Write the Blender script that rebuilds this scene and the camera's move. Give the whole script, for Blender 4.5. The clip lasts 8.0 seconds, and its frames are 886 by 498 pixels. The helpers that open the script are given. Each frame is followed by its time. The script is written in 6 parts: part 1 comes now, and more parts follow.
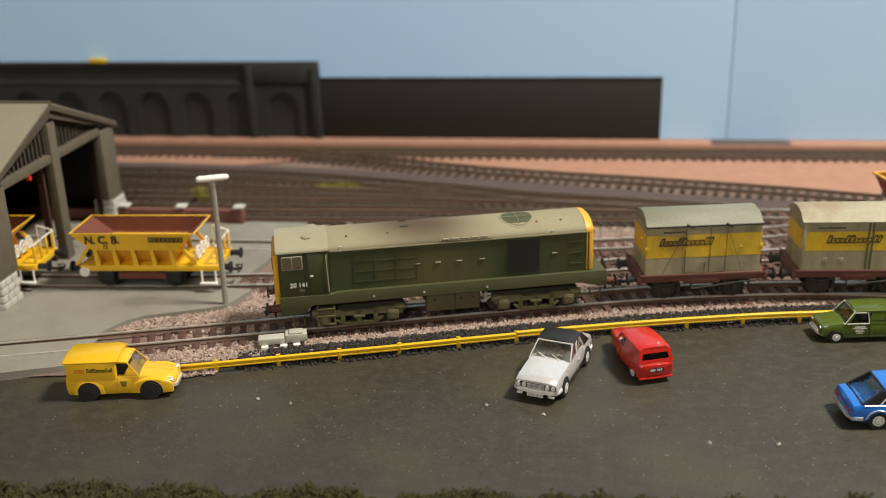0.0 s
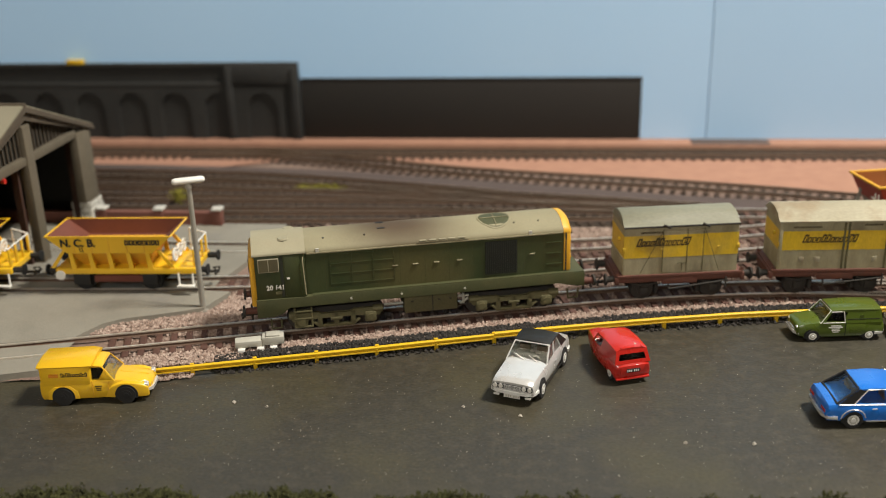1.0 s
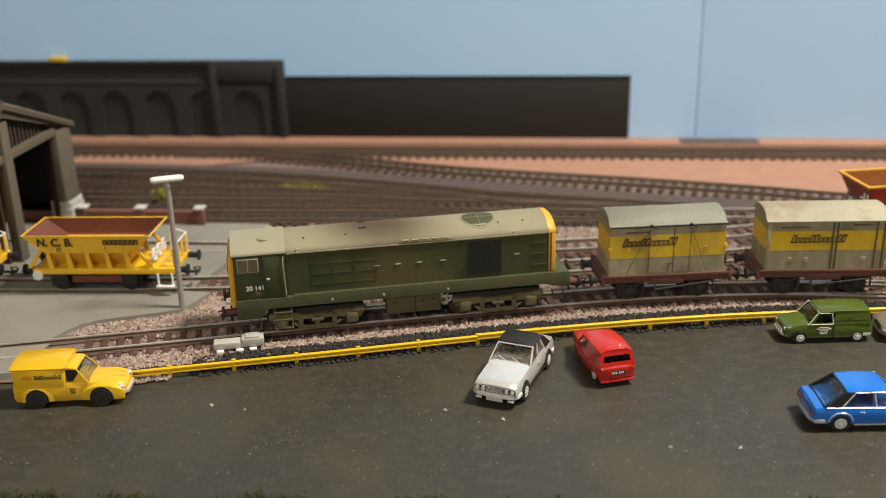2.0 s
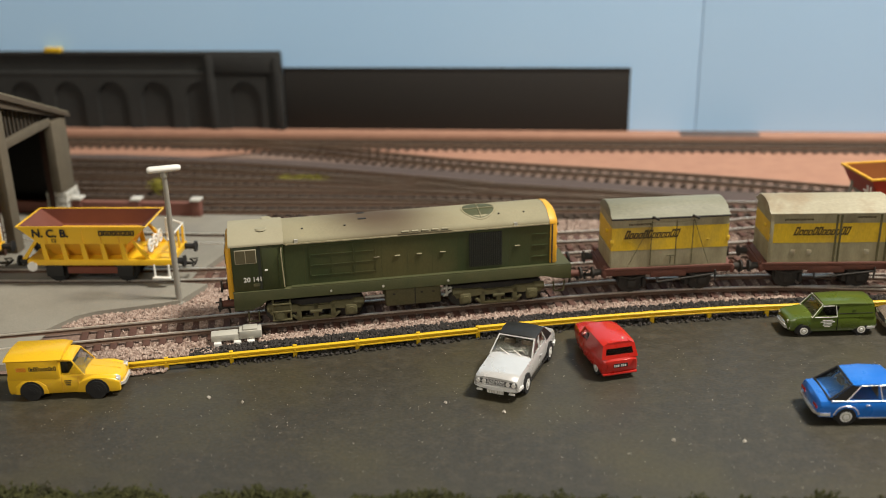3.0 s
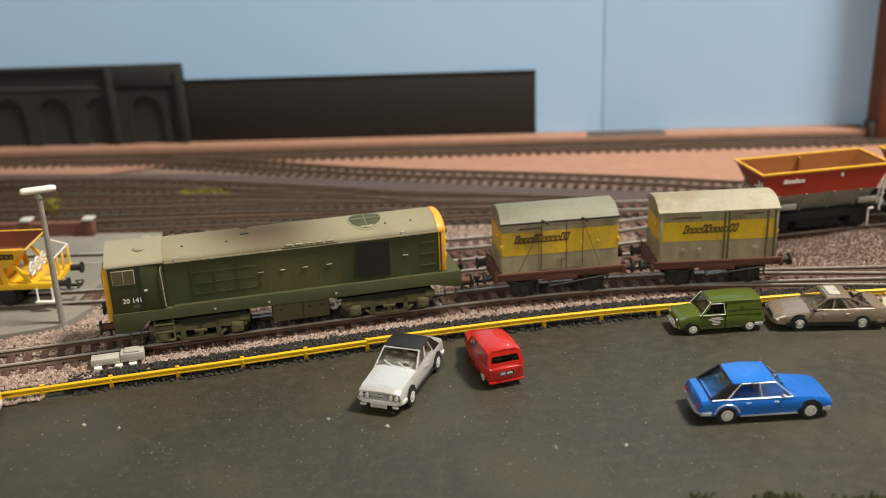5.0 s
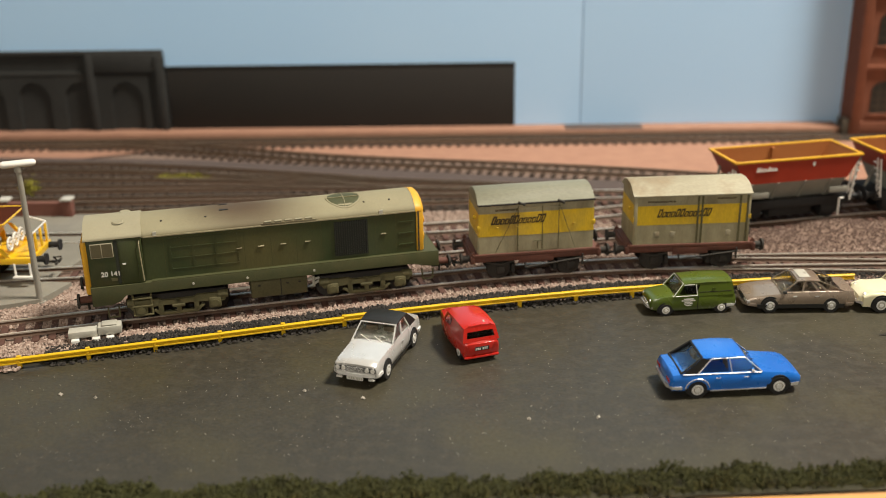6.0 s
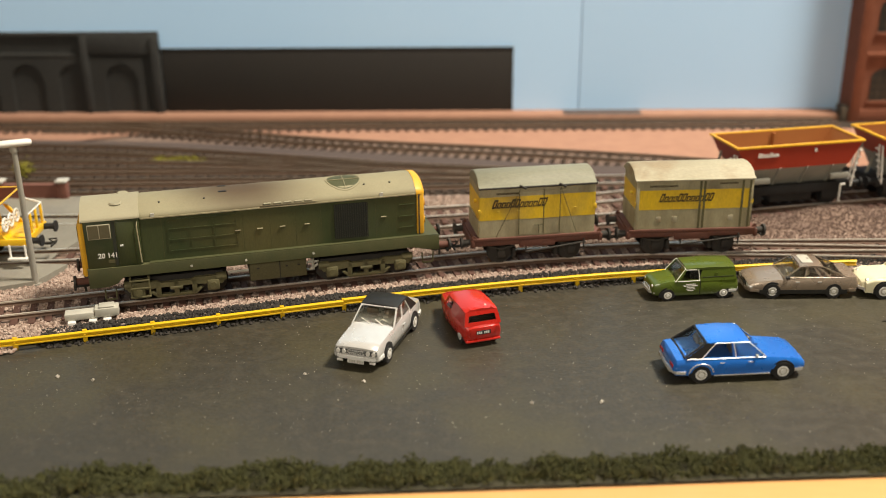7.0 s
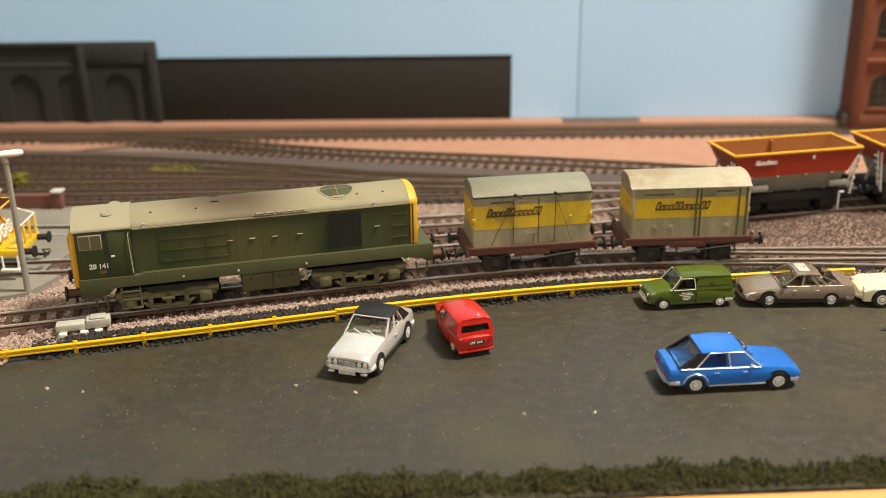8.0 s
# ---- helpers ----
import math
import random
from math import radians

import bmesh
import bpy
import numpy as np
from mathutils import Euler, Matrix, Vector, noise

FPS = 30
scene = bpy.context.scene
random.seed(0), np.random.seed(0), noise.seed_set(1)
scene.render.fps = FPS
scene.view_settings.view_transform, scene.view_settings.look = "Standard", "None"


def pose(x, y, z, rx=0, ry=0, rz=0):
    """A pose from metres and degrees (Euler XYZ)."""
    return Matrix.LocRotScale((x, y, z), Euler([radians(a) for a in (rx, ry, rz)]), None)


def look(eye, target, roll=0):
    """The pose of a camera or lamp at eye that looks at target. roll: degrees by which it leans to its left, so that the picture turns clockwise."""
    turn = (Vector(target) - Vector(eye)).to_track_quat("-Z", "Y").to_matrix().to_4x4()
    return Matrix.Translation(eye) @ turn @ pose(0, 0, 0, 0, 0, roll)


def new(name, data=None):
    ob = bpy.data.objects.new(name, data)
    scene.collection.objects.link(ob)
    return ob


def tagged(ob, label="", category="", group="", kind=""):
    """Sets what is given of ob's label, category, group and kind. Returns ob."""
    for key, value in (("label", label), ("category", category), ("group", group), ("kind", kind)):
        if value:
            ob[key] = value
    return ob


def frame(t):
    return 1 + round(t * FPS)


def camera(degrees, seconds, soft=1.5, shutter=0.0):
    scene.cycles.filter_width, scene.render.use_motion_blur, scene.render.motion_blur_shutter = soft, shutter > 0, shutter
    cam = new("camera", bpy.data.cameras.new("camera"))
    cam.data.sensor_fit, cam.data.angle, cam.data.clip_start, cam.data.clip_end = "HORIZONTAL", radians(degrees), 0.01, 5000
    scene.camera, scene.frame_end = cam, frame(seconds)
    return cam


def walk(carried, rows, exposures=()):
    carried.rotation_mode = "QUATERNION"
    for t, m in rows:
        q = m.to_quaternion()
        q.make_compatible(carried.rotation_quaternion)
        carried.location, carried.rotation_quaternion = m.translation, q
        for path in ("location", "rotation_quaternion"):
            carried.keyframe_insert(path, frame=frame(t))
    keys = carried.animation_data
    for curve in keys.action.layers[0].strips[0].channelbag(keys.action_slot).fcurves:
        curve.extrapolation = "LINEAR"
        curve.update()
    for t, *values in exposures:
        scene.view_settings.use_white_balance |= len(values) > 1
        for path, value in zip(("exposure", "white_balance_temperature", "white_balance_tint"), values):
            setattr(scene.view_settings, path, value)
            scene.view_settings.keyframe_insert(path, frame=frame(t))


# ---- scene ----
# Camera and its path
cam = camera(47.0, 8.0, soft=0.9)
PATH = [
    (0, (-0.00481, -0.02694, 0.22889), (-0.06528, 0.43699, 0.05250), -1.50),
    (0.5, (0.00168, -0.02599, 0.22785), (-0.05180, 0.43855, 0.05083), -1.46),
    (1, (-0.00024, -0.02520, 0.22938), (-0.05408, 0.43938, 0.05256), -1.52),
    (1.5, (0.00149, -0.02158, 0.22802), (-0.05146, 0.44330, 0.05172), -1.47),
    (2.8, (0.00583, -0.01235, 0.22336), (-0.04143, 0.45215, 0.04446), -1.13),
    (3, (0.00107, -0.01244, 0.22247), (-0.04708, 0.45190, 0.04339), -1.09),
    (3.5, (-0.00156, -0.01032, 0.22442), (-0.05550, 0.45300, 0.04433), -1.45),
    (4, (0.00837, -0.00819, 0.22261), (-0.03915, 0.45633, 0.04382), -1.90),
    (4.5, (0.02580, -0.00362, 0.22325), (-0.00762, 0.46186, 0.04378), -2.46),
    (4.7, (0.03058, -0.00185, 0.22268), (0.00293, 0.46398, 0.04311), -2.54),
    (5.8, (0.03198, -0.00899, 0.21776), (0.01714, 0.46032, 0.04594), -1.23),
    (6, (0.03203, -0.01215, 0.21126), (0.01922, 0.45587, 0.03577), -0.99),
    (6.5, (0.03000, -0.01413, 0.20659), (0.02182, 0.45168, 0.02505), -0.51),
    (7, (0.02710, -0.00893, 0.20737), (0.01863, 0.45715, 0.02656), -0.48),
    (7.5, (0.03005, -0.00736, 0.20785), (0.02181, 0.45951, 0.02908), -0.32),
    (8, (0.03315, -0.00530, 0.20672), (0.02170, 0.46215, 0.02964), -0.81),
]
walk(cam, [(t, look(eye, target, roll)) for t, eye, target, roll in PATH],
     exposures=[(0, -0.06, 6020, 10), (4.5, -0.06, 6020, 10), (6.0, -0.03, 6240, 10), (6.5, 0.08, 6430, 10), (7.0, 0.17, 6480, 10), (8.0, 0.20, 6480, 10)])
cam.data.dof.use_dof = True
cam.data.dof.focus_distance = 0.48
cam.data.dof.aperture_fstop = 7.2

# Room light: unseen key lamp above a model railway board, plus an added fill
world = bpy.data.worlds.new("room_air")
scene.world = world
world.use_nodes = True
world.node_tree.nodes["Background"].inputs[0].default_value = (1.0, 0.97, 0.92, 1)
world.node_tree.nodes["Background"].inputs[1].default_value = 0.004
scene.view_settings.exposure = 0.0


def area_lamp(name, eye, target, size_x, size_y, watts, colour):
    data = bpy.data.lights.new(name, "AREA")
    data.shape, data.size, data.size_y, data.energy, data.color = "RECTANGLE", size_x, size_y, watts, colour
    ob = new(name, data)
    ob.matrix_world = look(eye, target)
    return tagged(ob, "warm white lamp out of view, key or added fill", "lamp")


area_lamp("unseen_lamp", (0.78, 0.46, 1.45), (0.08, 0.5, 0.0), 0.28, 0.28, 46.0, (1.0, 0.91, 0.76))
# Fill lamp added behind the camera, below the ceiling, to brighten facing sides
area_lamp("unseen_lamp", (-0.3, -1.25, 0.98), (-0.1, 0.75, 0.15), 0.9, 0.4, 12.5, (1.0, 0.91, 0.77))

# Materials


def material(name, colour, rough=0.6, metal=0.0, other=None, scale=300.0, amount=0.5, fine=2500.0, bump=0.0, grain=0.12,
             streak=(1, 1, 1), low=0.35, high=0.7, coat=0.0, third=None, third_scale=40.0, third_at=(0.55, 0.7), stain=None):
    """A surface of a base colour with blotches of another one, a fine grain and relief."""
    m = bpy.data.materials.new(name)
    m.use_nodes = True
    nt = m.node_tree
    n, link = nt.nodes, nt.links.new
    b = n["Principled BSDF"]
    b.inputs["Roughness"].default_value = rough
    b.inputs["Metallic"].default_value = metal
    b.inputs["Coat Weight"].default_value = coat
    b.inputs["Coat Roughness"].default_value = 0.08
    geo = n.new("ShaderNodeNewGeometry")
    info = n.new("ShaderNodeObjectInfo")
    mapping = n.new("ShaderNodeMapping")
    mapping.inputs["Scale"].default_value = streak
    link(geo.outputs["Position"], mapping.inputs["Vector"])
    big = n.new("ShaderNodeTexNoise")
    big.inputs["Scale"].default_value = scale
    big.inputs["Detail"].default_value = 5
    link(mapping.outputs[0], big.inputs["Vector"])
    ramp = n.new("ShaderNodeMapRange")
    ramp.inputs["From Min"].default_value, ramp.inputs["From Max"].default_value = low, high
    ramp.inputs["To Max"].default_value = amount
    link(big.outputs["Fac"], ramp.inputs["Value"])
    mix = n.new("ShaderNodeMix")
    mix.data_type = "RGBA"
    mix.inputs["A"].default_value = (*colour, 1)
    mix.inputs["B"].default_value = (*(other or [c * 0.6 for c in colour]), 1)
    link(ramp.outputs[0], mix.inputs["Factor"])
    out = mix.outputs["Result"]
    if third:
        patch = n.new("ShaderNodeTexNoise")
        patch.inputs["Scale"].default_value = third_scale
        patch.inputs["Detail"].default_value = 3
        link(geo.outputs["Position"], patch.inputs["Vector"])
        r3 = n.new("ShaderNodeMapRange")
        r3.inputs["From Min"].default_value, r3.inputs["From Max"].default_value = third_at
        link(patch.outputs["Fac"], r3.inputs["Value"])
        m3 = n.new("ShaderNodeMix")
        m3.data_type = "RGBA"
        m3.inputs["B"].default_value = (*third, 1)
        link(r3.outputs[0], m3.inputs["Factor"])
        link(out, m3.inputs["A"])
        out = m3.outputs["Result"]
    if stain:
        centre, radii, tint, most = stain
        off = n.new("ShaderNodeVectorMath")
        off.operation = "SUBTRACT"
        off.inputs[1].default_value = [c * 0.01 for c in centre]
        link(geo.outputs["Position"], off.inputs[0])
        scaled = n.new("ShaderNodeVectorMath")
        scaled.operation = "MULTIPLY"
        scaled.inputs[1].default_value = [100 / r for r in radii]
        link(off.outputs[0], scaled.inputs[0])
        far_ = n.new("ShaderNodeVectorMath")
        far_.operation = "LENGTH"
        link(scaled.outputs[0], far_.inputs[0])
        fade = n.new("ShaderNodeMapRange")
        fade.interpolation_type = "SMOOTHSTEP"
        fade.inputs["From Min"].default_value, fade.inputs["From Max"].default_value = 1.0, 0.1
        fade.inputs["To Max"].default_value = most
        link(far_.outputs["Value"], fade.inputs["Value"])
        m4 = n.new("ShaderNodeMix")
        m4.data_type = "RGBA"
        m4.inputs["B"].default_value = (*tint, 1)
        link(fade.outputs[0], m4.inputs["Factor"])
        link(out, m4.inputs["A"])
        out = m4.outputs["Result"]
    small = n.new("ShaderNodeTexNoise")
    small.inputs["Scale"].default_value = fine
    small.inputs["Detail"].default_value = 4
    link(mapping.outputs[0], small.inputs["Vector"])
    value = n.new("ShaderNodeMapRange")
    value.inputs["From Min"].default_value, value.inputs["From Max"].default_value = 0.25, 0.75
    value.inputs["To Min"].default_value, value.inputs["To Max"].default_value = 1 - grain, 1 + grain
    link(small.outputs["Fac"], value.inputs["Value"])
    each = n.new("ShaderNodeMapRange")
    each.inputs["To Min"].default_value, each.inputs["To Max"].default_value = 0.93, 1.07
    link(info.outputs["Random"], each.inputs["Value"])
    times = n.new("ShaderNodeMath")
    times.operation = "MULTIPLY"
    link(value.outputs[0], times.inputs[0])
    link(each.outputs[0], times.inputs[1])
    hsv = n.new("ShaderNodeHueSaturation")
    link(times.outputs[0], hsv.inputs["Value"])
    link(out, hsv.inputs["Color"])
    link(hsv.outputs[0], b.inputs["Base Color"])
    if bump:
        bm_ = n.new("ShaderNodeBump")
        bm_.inputs["Strength"].default_value = bump
        bm_.inputs["Distance"].default_value = 0.0004
        link(small.outputs["Fac"], bm_.inputs["Height"])
        link(bm_.outputs[0], b.inputs["Normal"])
    rough_map = n.new("ShaderNodeMapRange")
    rough_map.inputs["To Min"].default_value, rough_map.inputs["To Max"].default_value = max(rough - 0.08, 0.02), min(rough + 0.1, 1)
    link(big.outputs["Fac"], rough_map.inputs["Value"])
    link(rough_map.outputs[0], b.inputs["Roughness"])
    return m


def glass_material(name, colour):
    m = bpy.data.materials.new(name)
    m.use_nodes = True
    b = m.node_tree.nodes["Principled BSDF"]
    b.inputs["Base Color"].default_value = (*colour, 1)
    b.inputs["Roughness"].default_value = 0.03
    b.inputs["Transmission Weight"].default_value = 1.0
    b.inputs["IOR"].default_value = 1.3
    return m


M = {}
M["sky"] = material("sky_paint", (0.465, 0.71, 1.0), 0.75, other=(0.495, 0.73, 1.0), scale=6, amount=0.7, fine=900, grain=0.012)
M["black_card"] = material("black_card", (0.016, 0.0135, 0.011), 0.8, other=(0.023, 0.02, 0.016), scale=60, fine=800, bump=0.1)
M["stone_card"] = material("sooty_stone_card", (0.020, 0.020, 0.018), 0.85, other=(0.036, 0.036, 0.033), scale=25, fine=500, bump=0.4, grain=0.3)
M["stone_card_pale"] = material("worn_sooty_stone", (0.030, 0.030, 0.028), 0.85, other=(0.018, 0.018, 0.017), scale=40, fine=500, bump=0.4, grain=0.3)
M["tarmac"] = material("painted_tarmac", (0.044, 0.039, 0.028), 0.45, other=(0.078, 0.068, 0.049), scale=190, fine=750, bump=0.2, grain=0.27, amount=0.6, low=0.46, high=0.74, streak=(0.8, 1.0, 1),
                       third=(0.066, 0.057, 0.030), third_scale=17, third_at=(0.46, 0.74))
M["concrete"] = material("pale_concrete", (0.25, 0.23, 0.185), 0.85, other=(0.19, 0.175, 0.14), scale=60, fine=1500, bump=0.2, third=(0.2, 0.185, 0.16), third_scale=30, third_at=(0.6, 0.8))
M["ballast"] = material("pink_grey_ballast", (0.27, 0.185, 0.14), 0.95, other=(0.12, 0.075, 0.055), scale=700, fine=1400, bump=1.0, grain=0.4, amount=0.9, third=(0.15, 0.10, 0.08), third_scale=25, third_at=(0.5, 0.75))
M["pink"] = material("salmon_ground", (0.37, 0.195, 0.125), 0.95, other=(0.28, 0.14, 0.095), scale=90, fine=1200, bump=0.3, grain=0.1)
M["yard"] = material("brown_yard_ballast", (0.031, 0.020, 0.012), 0.95, other=(0.060, 0.038, 0.024), scale=500, fine=1300, bump=0.8, grain=0.35)
M["path"] = material("mauve_path", (0.078, 0.055, 0.047), 0.9, other=(0.10, 0.072, 0.062), scale=60, fine=1200, bump=0.3)
# Pale cream, only half metallic: reflected lamp light is put into the colour
M["rail"] = material("rail_steel_painted_shine", (0.70, 0.65, 0.56), 0.3, 0.45, other=(0.42, 0.35, 0.28), scale=200, fine=2000)
M["rail_side"] = material("rusty_rail_side", (0.13, 0.075, 0.045), 0.7, other=(0.08, 0.05, 0.035), scale=300)
M["old_sleeper"] = material("dull_old_sleeper", (0.048, 0.029, 0.017), 0.9, other=(0.033, 0.020, 0.012), scale=300, bump=0.3)
M["rail_dull"] = material("dull_brown_rail_head", (0.26, 0.19, 0.13), 0.5, 0.6, other=(0.16, 0.11, 0.075), scale=200)
M["sleeper"] = material("brown_sleeper", (0.095, 0.042, 0.028), 0.8, other=(0.06, 0.032, 0.022), scale=300, bump=0.3)
M["wood"] = material("varnished_pine", (0.74, 0.40, 0.15), 0.45, other=(0.62, 0.31, 0.11), scale=50, streak=(0.08, 1, 1), fine=900, grain=0.05)
M["board"] = material("baseboard_ply", (0.45, 0.33, 0.2), 0.8, scale=40)
M["wall"] = material("room_plaster", (0.48, 0.45, 0.40), 0.9, scale=3, amount=0.1, fine=300, grain=0.03)
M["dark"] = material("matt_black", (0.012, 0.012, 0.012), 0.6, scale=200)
M["weathered_black"] = material("weathered_black", (0.03, 0.027, 0.022), 0.8, other=(0.055, 0.045, 0.034), scale=400)
M["loco_green"] = material("weathered_green", (0.034, 0.048, 0.016), 0.42, other=(0.056, 0.064, 0.021), scale=60, fine=1500, grain=0.12, streak=(1, 1, 0.35), amount=0.8,
                           third=(0.085, 0.075, 0.030), third_scale=28, third_at=(0.55, 0.8), stain=((-7.2, 45.5, 3.3), (3.4, 3.0, 2.2), (0.105, 0.088, 0.032), 0.7))
M["loco_roof"] = material("dusty_grey_roof", (0.28, 0.25, 0.15), 0.75, other=(0.225, 0.20, 0.12), scale=60, fine=1500, grain=0.08, stain=((-8.2, 46.7, 5.6), (4.6, 3.0, 2.8), (0.070, 0.042, 0.021), 0.95))
M["valance"] = material("olive_green_valance", (0.055, 0.060, 0.020), 0.6, other=(0.080, 0.074, 0.027), scale=150, fine=1500, grain=0.15)
M["cab_roof"] = material("pale_grey_cab_roof", (0.31, 0.28, 0.185), 0.75, other=(0.25, 0.225, 0.145), scale=60, fine=1500, grain=0.07)
M["loco_frame"] = material("dusty_olive_frame", (0.100, 0.090, 0.038), 0.75, other=(0.14, 0.118, 0.054), scale=250, fine=1500, grain=0.2)
M["grille"] = material("dark_grille", (0.022, 0.026, 0.016), 0.6, scale=300)
M["yellow_end"] = material("warning_yellow", (0.75, 0.40, 0.02), 0.5, other=(0.62, 0.33, 0.03), scale=150, fine=1500, grain=0.06)
M["yellow"] = material("bright_yellow", (0.83, 0.50, 0.012), 0.32, other=(0.78, 0.45, 0.012), scale=100, fine=2000, grain=0.03, coat=0.3)
M["yellow_rail"] = material("barrier_yellow", (0.74, 0.47, 0.01), 0.38, other=(0.66, 0.40, 0.012), scale=120, fine=1500, grain=0.06)
M["container_grey"] = material("weathered_container_grey", (0.37, 0.33, 0.205), 0.6, other=(0.22, 0.19, 0.11), scale=130, fine=1500, streak=(1, 1, 0.3), amount=0.8, third=(0.17, 0.14, 0.085), third_scale=45, third_at=(0.58, 0.75))
M["container_roof"] = material("weathered_roof_grey", (0.22, 0.215, 0.15), 0.55, other=(0.165, 0.16, 0.11), scale=90, fine=1200, streak=(0.4, 1, 1))
M["container_roof_pale"] = material("weathered_roof_cream", (0.38, 0.345, 0.24), 0.7, other=(0.25, 0.215, 0.14), scale=70, fine=1200, streak=(0.4, 1, 1), third=(0.30, 0.24, 0.15), third_scale=50, third_at=(0.55, 0.7))
M["container_yellow"] = material("weathered_band_yellow", (0.70, 0.47, 0.016), 0.55, other=(0.52, 0.33, 0.03), scale=120, fine=1500, streak=(1, 1, 0.3), third=(0.36, 0.25, 0.06), third_scale=48, third_at=(0.5, 0.75))
M["lettering"] = material("dark_lettering", (0.075, 0.05, 0.015), 0.6, scale=300)
M["bauxite"] = material("bauxite_brown", (0.13, 0.046, 0.029), 0.75, other=(0.085, 0.042, 0.029), scale=250, fine=1500, grain=0.2)
M["rust_inside"] = material("rust_brown_interior", (0.16, 0.045, 0.025), 0.75, other=(0.12, 0.036, 0.02), scale=90)
M["hopper_red"] = material("hopper_red", (0.37, 0.034, 0.012), 0.45, other=(0.31, 0.030, 0.011), scale=80, fine=1500, grain=0.05)
M["hopper_rust"] = material("hopper_rust_orange", (0.31, 0.10, 0.018), 0.8, other=(0.25, 0.08, 0.015), scale=80)
M["hopper_grey"] = material("hopper_grey", (0.28, 0.27, 0.225), 0.6, other=(0.21, 0.20, 0.165), scale=120)
M["white"] = material("white_plastic", (0.76, 0.74, 0.68), 0.5, other=(0.7, 0.67, 0.6), scale=150, grain=0.04)
M["grey_plastic"] = material("pale_grey_plastic", (0.47, 0.45, 0.38), 0.6, other=(0.40, 0.38, 0.31), scale=150)
M["lamp_grey"] = material("lamp_post_grey", (0.33, 0.31, 0.26), 0.5, scale=200, amount=0.3)
M["brick"] = material("red_brick_card", (0.20, 0.066, 0.032), 0.85, other=(0.15, 0.05, 0.026), scale=120, fine=900, bump=0.4, grain=0.18)
M["brick_low"] = material("dull_red_brick", (0.17, 0.066, 0.045), 0.9, other=(0.12, 0.05, 0.037), scale=160, fine=900, bump=0.4, grain=0.2)
M["shed"] = material("shed_stone_grey", (0.125, 0.102, 0.068), 0.85, other=(0.092, 0.075, 0.050), scale=120, fine=1400, bump=0.3)
M["shed_roof"] = material("shed_roof_cream", (0.25, 0.225, 0.155), 0.85, other=(0.20, 0.18, 0.125), scale=40)
M["shed_trim"] = material("shed_trim_brown", (0.085, 0.064, 0.042), 0.8, scale=120)
M["jamb"] = material("dark_rust_jamb", (0.055, 0.024, 0.015), 0.85, scale=200)
M["block"] = material("pale_stone_block", (0.55, 0.53, 0.47), 0.9, other=(0.42, 0.40, 0.35), scale=200, bump=0.4)
M["chrome"] = material("chrome", (0.86, 0.85, 0.82), 0.22, 0.55, scale=200, amount=0.15)
M["tyre"] = material("tyre_rubber", (0.018, 0.017, 0.016), 0.7, scale=300)
M["silver_rim"] = material("silver_rim", (0.85, 0.84, 0.80), 0.3, 0.15, scale=200, amount=0.3)
M["silver_paint"] = material("silver_paint", (0.80, 0.785, 0.755), 0.25, 0.42, other=(0.60, 0.59, 0.565), scale=120, grain=0.04, coat=0.4)
M["vinyl"] = material("black_vinyl", (0.016, 0.016, 0.015), 0.45, scale=300)
M["red_paint"] = material("bright_red_paint", (0.50, 0.020, 0.012), 0.28, other=(0.45, 0.018, 0.011), scale=120, grain=0.03, coat=0.4)
M["green_paint"] = material("olive_green_paint", (0.075, 0.108, 0.011), 0.28, other=(0.068, 0.098, 0.010), scale=120, grain=0.04, coat=0.4)
M["blue_paint"] = material("bright_blue_paint", (0.018, 0.16, 0.60), 0.28, other=(0.016, 0.14, 0.54), scale=120, grain=0.03, coat=0.4)
M["bronze_paint"] = material("bronze_grey_paint", (0.31, 0.245, 0.185), 0.27, 0.4, other=(0.26, 0.21, 0.16), scale=120, grain=0.05, coat=0.4)
M["cream_paint"] = material("cream_paint", (0.80, 0.74, 0.50), 0.35, other=(0.75, 0.69, 0.46), scale=120, grain=0.03, coat=0.3)
M["interior"] = material("car_interior", (0.32, 0.25, 0.18), 0.8, scale=300)
M["red_lamp"] = material("red_lamp", (0.55, 0.03, 0.02), 0.25, scale=300)
M["amber_lamp"] = material("amber_lamp", (0.75, 0.28, 0.02), 0.25, scale=300)
M["glass"] = glass_material("window_glass", (0.82, 0.82, 0.78))
M["dusty_glass"] = material("dusty_cab_glass", (0.12, 0.105, 0.06), 0.2, other=(0.085, 0.075, 0.045), scale=150)
M["window_dark"] = material("dark_window_card", (0.02, 0.02, 0.018), 0.3, scale=100)
M["hedge"] = material("dark_grass", (0.040, 0.042, 0.011), 0.95, other=(0.085, 0.082, 0.020), scale=300, fine=1500, grain=0.4, third=(0.03, 0.028, 0.012), third_scale=120)
M["soil"] = material("dark_soil", (0.05, 0.045, 0.022), 0.95, other=(0.03, 0.028, 0.016), scale=300, bump=0.6)
# Darker tarmac colour for the painted shadow by the cream car
M["shaded"] = material("shaded_tarmac", (0.024, 0.021, 0.015), 0.35, other=(0.034, 0.030, 0.021), scale=200)
M["moss"] = material("yellow_moss", (0.19, 0.165, 0.015), 0.95, other=(0.12, 0.115, 0.014), scale=400, bump=0.5)
M["stones"] = material("pale_ballast_stones", (0.50, 0.39, 0.32), 0.95, other=(0.22, 0.14, 0.105), scale=500, amount=1.0, grain=0.3)
M["stones_brown"] = material("brown_ballast_stones", (0.16, 0.104, 0.080), 0.95, other=(0.10, 0.064, 0.049), scale=500, amount=1.0, grain=0.3)
